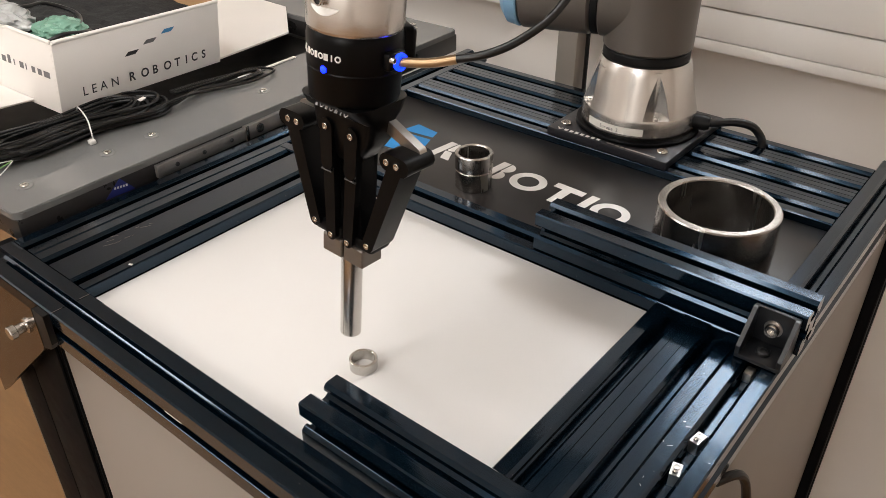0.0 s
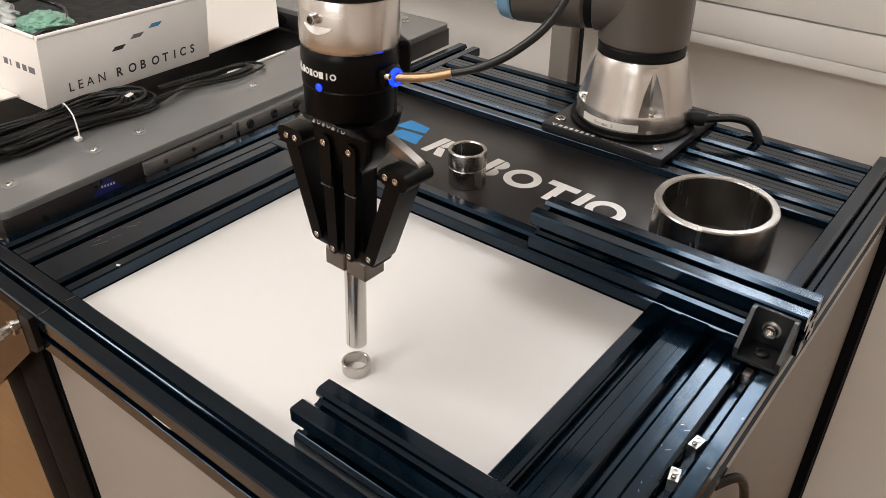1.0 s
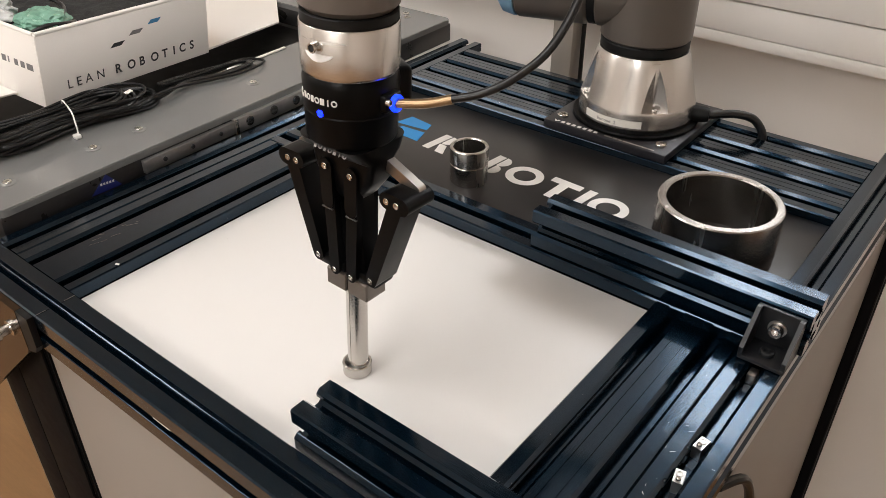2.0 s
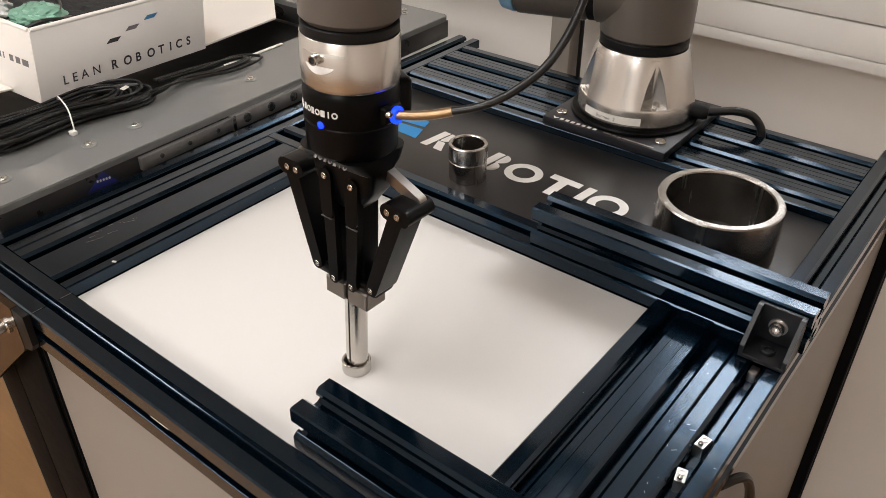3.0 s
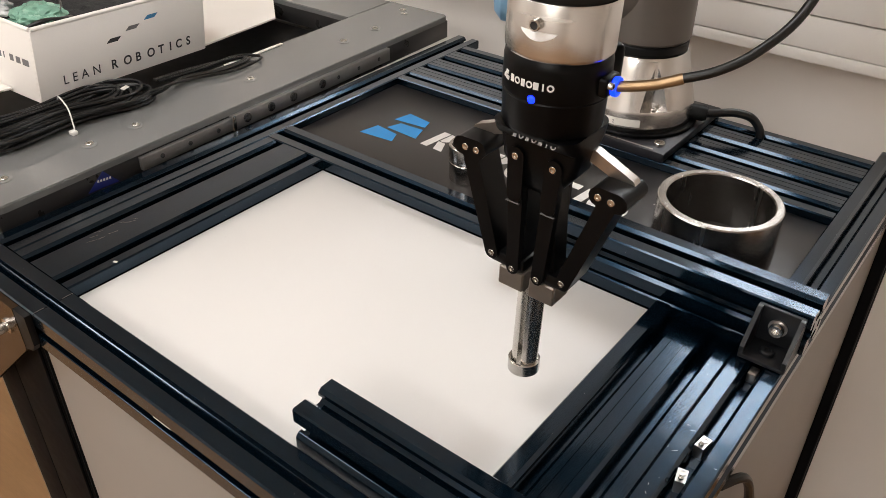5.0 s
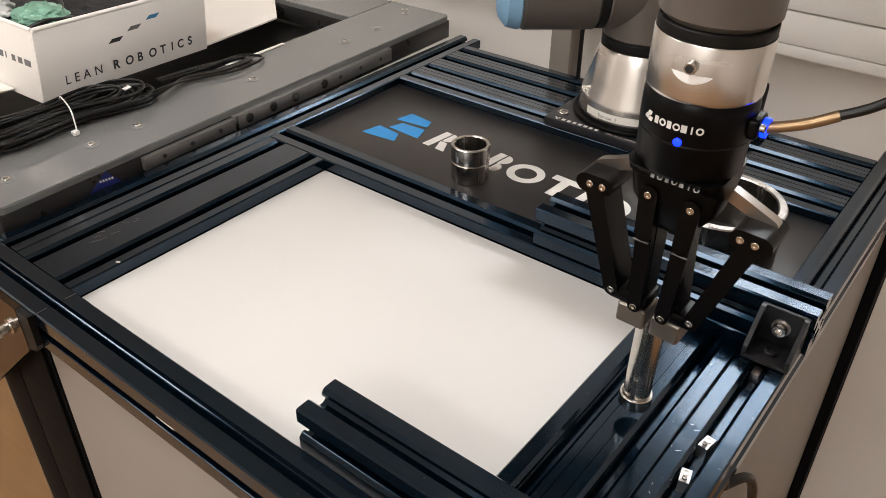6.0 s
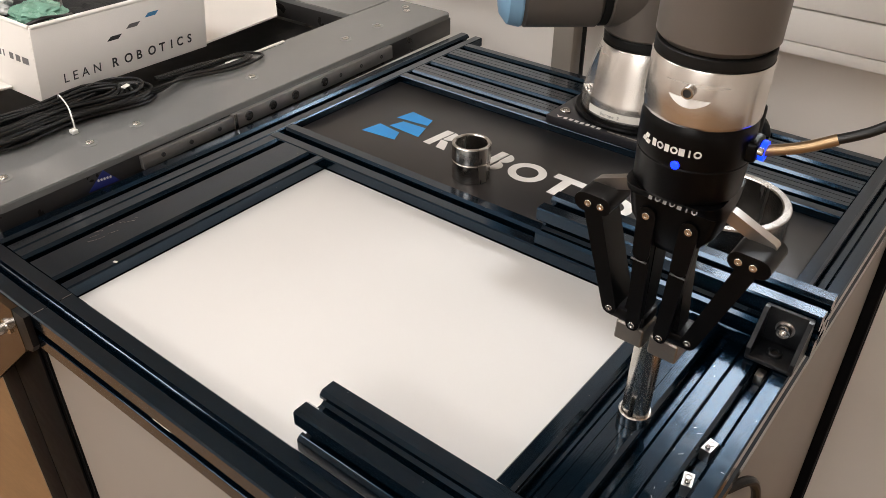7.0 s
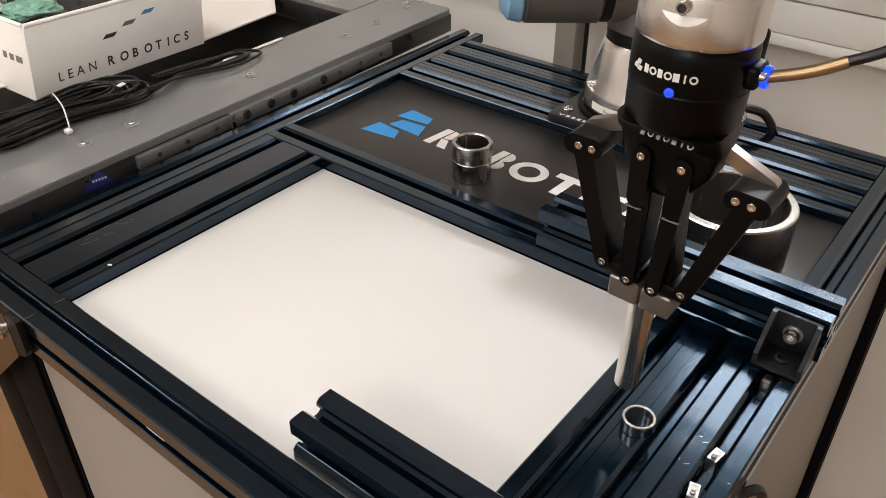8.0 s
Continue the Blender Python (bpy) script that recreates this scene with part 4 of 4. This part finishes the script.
for k in range(20):
    ox, oz = rnd.uniform(-0.012, 0.012), 0.0035 + 0.0042 * (k % 5)
    y0, y1 = 0.060 + rnd.uniform(-0.03, 0.015), 0.285 + rnd.uniform(-0.03, 0.025)
    w = rnd.uniform(0.012, 0.036)
    cx = -0.312 + ox
    pts = [(cx, y0, PT + oz), (cx + w * 0.8, y0 + 0.03, PT + oz + 0.002), (cx + w * 0.6, 0.5 * (y0 + y1), PT + oz + rnd.uniform(0, 0.004)), (cx + w, y1 - 0.03, PT + oz), (cx + 0.004, y1, PT + oz + 0.001), (cx - w, y1 - 0.03, PT + oz), (cx - w * 0.5, 0.5 * (y0 + y1), PT + oz + 0.002), (cx - w, y0 + 0.03, PT + oz), (cx, y0, PT + oz)]
    part("strand", tube(pts, 0.0021, 7, cap=False), M_CABLE, COIL)
tie = [(-0.272, 0.170, PT + 0.002), (-0.276, 0.172, PT + 0.016), (-0.292, 0.178, PT + 0.028), (-0.33, 0.188, PT + 0.030), (-0.352, 0.196, PT + 0.014)]
part("tie", tube(tie, 0.0010, 7), M_TIE, COIL, "white plastic cable tie")
part("tie_head", box(-0.277, -0.268, 0.164, 0.172, PT + 0.0005, PT + 0.006, 0.001), M_TIE, COIL, "white plastic tie head")
for k in range(7):
    o = rnd.uniform(-0.006, 0.006)
    a = [(-0.290 + o, 0.225 + 4 * o, PT + 0.010), (-0.283 + o, 0.30, PT + 0.012 + o), (-0.300 + o, 0.36, PT + 0.008), (-0.286 + 2 * o, 0.42 + o * 2, PT + 0.006), (-0.292 + o, 0.475 + 3 * o, PT + 0.005), (-0.312 - o, 0.47, PT + 0.006), (-0.318 + o, 0.40, PT + 0.008), (-0.325 + o, 0.33, PT + 0.008)]
    solid("loose_cable", tube(a, 0.0022, 7), M_CABLE, "thin black cable lying along the bench opening", "cable", "loose cables")
solid("cable_tag", box(-0.003, 0.003, -0.006, 0.006, 0, 0.0015, 0.0004), M_LABEL, "small white paper tag on the cables", "tag", at=pose(-0.300, 0.266, PT + 0.024, 0, 12, 18))
solid("white_strip", box(-0.003, 0.003, -0.06, 0.06, 0, 0.002, 0.0006), M_LABEL, "thin white edge strip of the bench opening", "strip", at=pose(-0.312, 0.50, PT + 0.0005, 0, 0, 2))
for k in range(3):
    solid("loose_wire", tube([(-0.262 - 0.006 * k, 0.020, PT + 0.002), (-0.268 - 0.006 * k, 0.045, PT + 0.006 + 0.004 * k), (-0.285, 0.070, PT + 0.010)], 0.0008, 6), M_WRED if k == 1 else M_TIE, "thin loose coloured wire end on the bench", "wire", "loose wires")

# ---- front left corner ----
CP = thing("corner_plate", "brown reflecting corner plate with a bright bolt", "corner plate")
XZ = Matrix(((1, 0, 0, 0), (0, 0, 1, 0), (0, 1, 0, 0), (0, 0, 0, 1)))
part("plate", prism([(-0.030, H - 0.002), (-0.215, H - 0.002), (-0.215, 0.680), (-0.034, 0.842), (-0.030, 0.850)], Y0 - 0.0075, Y0 - 0.0005, m=XZ), mat("bronze_plate", (0.085, 0.055, 0.034), 0.22, 0.85), CP, smooth=False)
part("end_cap", prism([(-0.0295, H - 0.002), (-0.008, H - 0.002), (-0.008, 0.862), (-0.014, 0.853), (-0.0295, 0.848)], Y0 - 0.0070, Y0 - 0.0005, m=XZ), M_RUB, CP, "black end cap", smooth=False)
bm = lathe([(0, 0), (0.0085, 0), (0.0085, 0.002), (0.0055, 0.003), (0.0055, 0.012), (0.0075, 0.013), (0.0075, 0.019), (0.0065, 0.020), (0, 0.020)], 24)
o = part("bolt", bm, M_SCREW, CP, "bright stepped bolt")
o.matrix_basis = pose(-0.055, Y0 - 0.0075, H - 0.035, 90, 0, 0)
LEG2 = thing("bench_leg", "black bench leg with a brown metal edge strip", "bench leg")
part("column", box(-0.212, -0.1525, -0.030, 0.015, FL + 0.012, 0.880, 0.002), M_LEG, LEG2)
part("edge_strip", box(-0.2290, -0.2125, -0.026, -0.014, FL + 0.012, 0.880, 0.001), M_PAD, LEG2, "dull brown metal strip")
part("foot", box(-0.235, -0.155, -0.028, 0.013, FL, FL + 0.0118, 0.002), M_RUB, LEG2)
solid("side_cable", tube([(0.580, 0.225, 0.842), (0.592, 0.252, 0.836), (0.5955, 0.285, 0.783), (0.5955, 0.310, 0.70), (0.595, 0.330, 0.5), (0.595, 0.330, FL + 0.006)], 0.0045, 10), M_CABLE, "black cable hanging down the table side", "cable")


# ---- motion ----
# gripper shift from its lowest place at the white board
MOVE = [
    (0.0, -0.0018, -0.0113, 0.0480), (0.2, 0.0012, -0.0008, 0.0458), (0.5, 0.0021, 0.0010, 0.0417), (1.0, 0.0014, 0.0013, 0.0312), (1.5, 0.0015, 0.0010, 0.0219), (2.4, 0.0004, 0.0004, 0.0030), (2.8, 0.0003, 0.0003, -0.0006), (3.0, 0.0003, 0.0003, -0.0010), (3.5, 0.0004, -0.0004, 0.0003),
    (4.0, -0.0009, 0.0030, 0.0302), (4.25, 0.0, 0.0035, 0.0385), (4.5, 0.0095, 0.0077, 0.0405), (4.7, 0.0560, 0.0215, 0.0435), (5.0, 0.1400, 0.0540, 0.0440), (5.3, 0.1980, 0.0770, 0.0400),
    (5.6, 0.2225, 0.0855, 0.0350), (5.8, 0.2247, 0.0862, 0.0333), (6.0, 0.2247, 0.0862, 0.0311), (6.5, 0.2247, 0.0855, 0.0219), (7.0, 0.2247, 0.0850, 0.0160), (7.25, 0.2247, 0.0852, 0.0162), (7.5, 0.2234, 0.0900, 0.0371), (8.0, 0.2125, 0.0765, 0.0632),
]
GAP = [(0.0, 0.0), (2.8, 0.0), (3.3, 0.0017), (7.0, 0.0017), (7.3, 0.0), (8.0, 0.0)]

SWAY = [(0.0, 6.0, -3.0), (4.25, 6.0, -3.0), (5.0, 0.0, 2.0), (5.6, -4.0, 8.0), (8.0, -4.0, 8.0)]


def lean(x, t=1.0):
    """The tool's small lean, which eases off as the arm swings over."""
    k = min(1.0, max(0.0, x / 0.2247))
    v = Vector((-0.72, 0.69, 0)) * radians(2.2) * (1 - k) + (Vector((-0.337, 0.941, 0)) * radians(0.9) + Vector((0.941, 0.337, 0)) * radians(1.6)) * k
    v += Vector((-0.0227, 0.0282, 0)) * max(0.0, 1 - 5 * t)
    return Matrix.Rotation(v.length, 4, v.normalized())


def arm_poses(grip):
    """Joint poses in the robot's space for a gripper pose."""
    tip = Matrix.Translation((-BX, -BY, -BASE_Z)) @ grip @ Matrix.Translation((0, 0, 0.3640 * GS))
    tx, ty, tz = tip.translation
    side = 0.133
    dist = math.hypot(tx, ty)
    turn = math.atan2(ty, tx) + math.asin(side / dist)
    reach = math.sqrt(dist * dist - side * side) - 0.0997
    lift = tz - SH_Z
    d = math.hypot(reach, lift)
    up = math.atan2(lift, reach)
    a = math.acos((L1 * L1 + d * d - L2 * L2) / (2 * L1 * d))
    b = math.acos((L2 * L2 + d * d - L1 * L1) / (2 * L2 * d))
    q1, q2 = up + a, up - b
    z = Matrix.Rotation(turn, 4, "Z")
    base = z @ Matrix.Translation((0, 0, SH_Z))
    elbow = base @ Matrix.Translation((L1 * math.cos(q1), 0, L1 * math.sin(q1)))
    wrist = tip @ z
    return z, base @ Matrix.Rotation(-q1, 4, "Y"), elbow @ Matrix.Rotation(-q2, 4, "Y"), wrist


def motions():
    hose = []
    grips = [(t, Matrix.Translation((GX + x, GY + y, PANEL + z)) @ lean(x, t)) for t, x, y, z in MOVE]
    walk(GRIP, grips)
    links = [(t, arm_poses(g)) for t, g in grips]
    for i, ob in enumerate((SHOULDER, UPPER, FORE, WRIST)):
        walk(ob, [(t, p[i]) for t, p in links])
    for s, ob in FINGERS:
        walk(ob, [(t, pose(s * g, 0, 0)) for t, g in GAP])
    for t, a, b in SWAY:
        hose.append((t, Matrix.Translation(t0) @ pose(0, 0, 0, 0, 0, a) @ pose(0, 0, 0, 0, -b, 0)))
    walk(HOSE, hose)
    rows = [(0.0, 0, 0, 0), (3.5, 0, 0, 0)] + [r for r in MOVE if 3.5 < r[0] <= 7.0]
    last = rows[-1]
    rows += [(7.25, last[1], last[2], 0.0162), (8.0, last[1], last[2], 0.0162)]
    walk(RING, [(t, pose(GX + x, GY + y, PANEL + z)) for t, x, y, z in rows])


GRIP.scale = WRIST.scale = (GS, GS, GS)
motions()
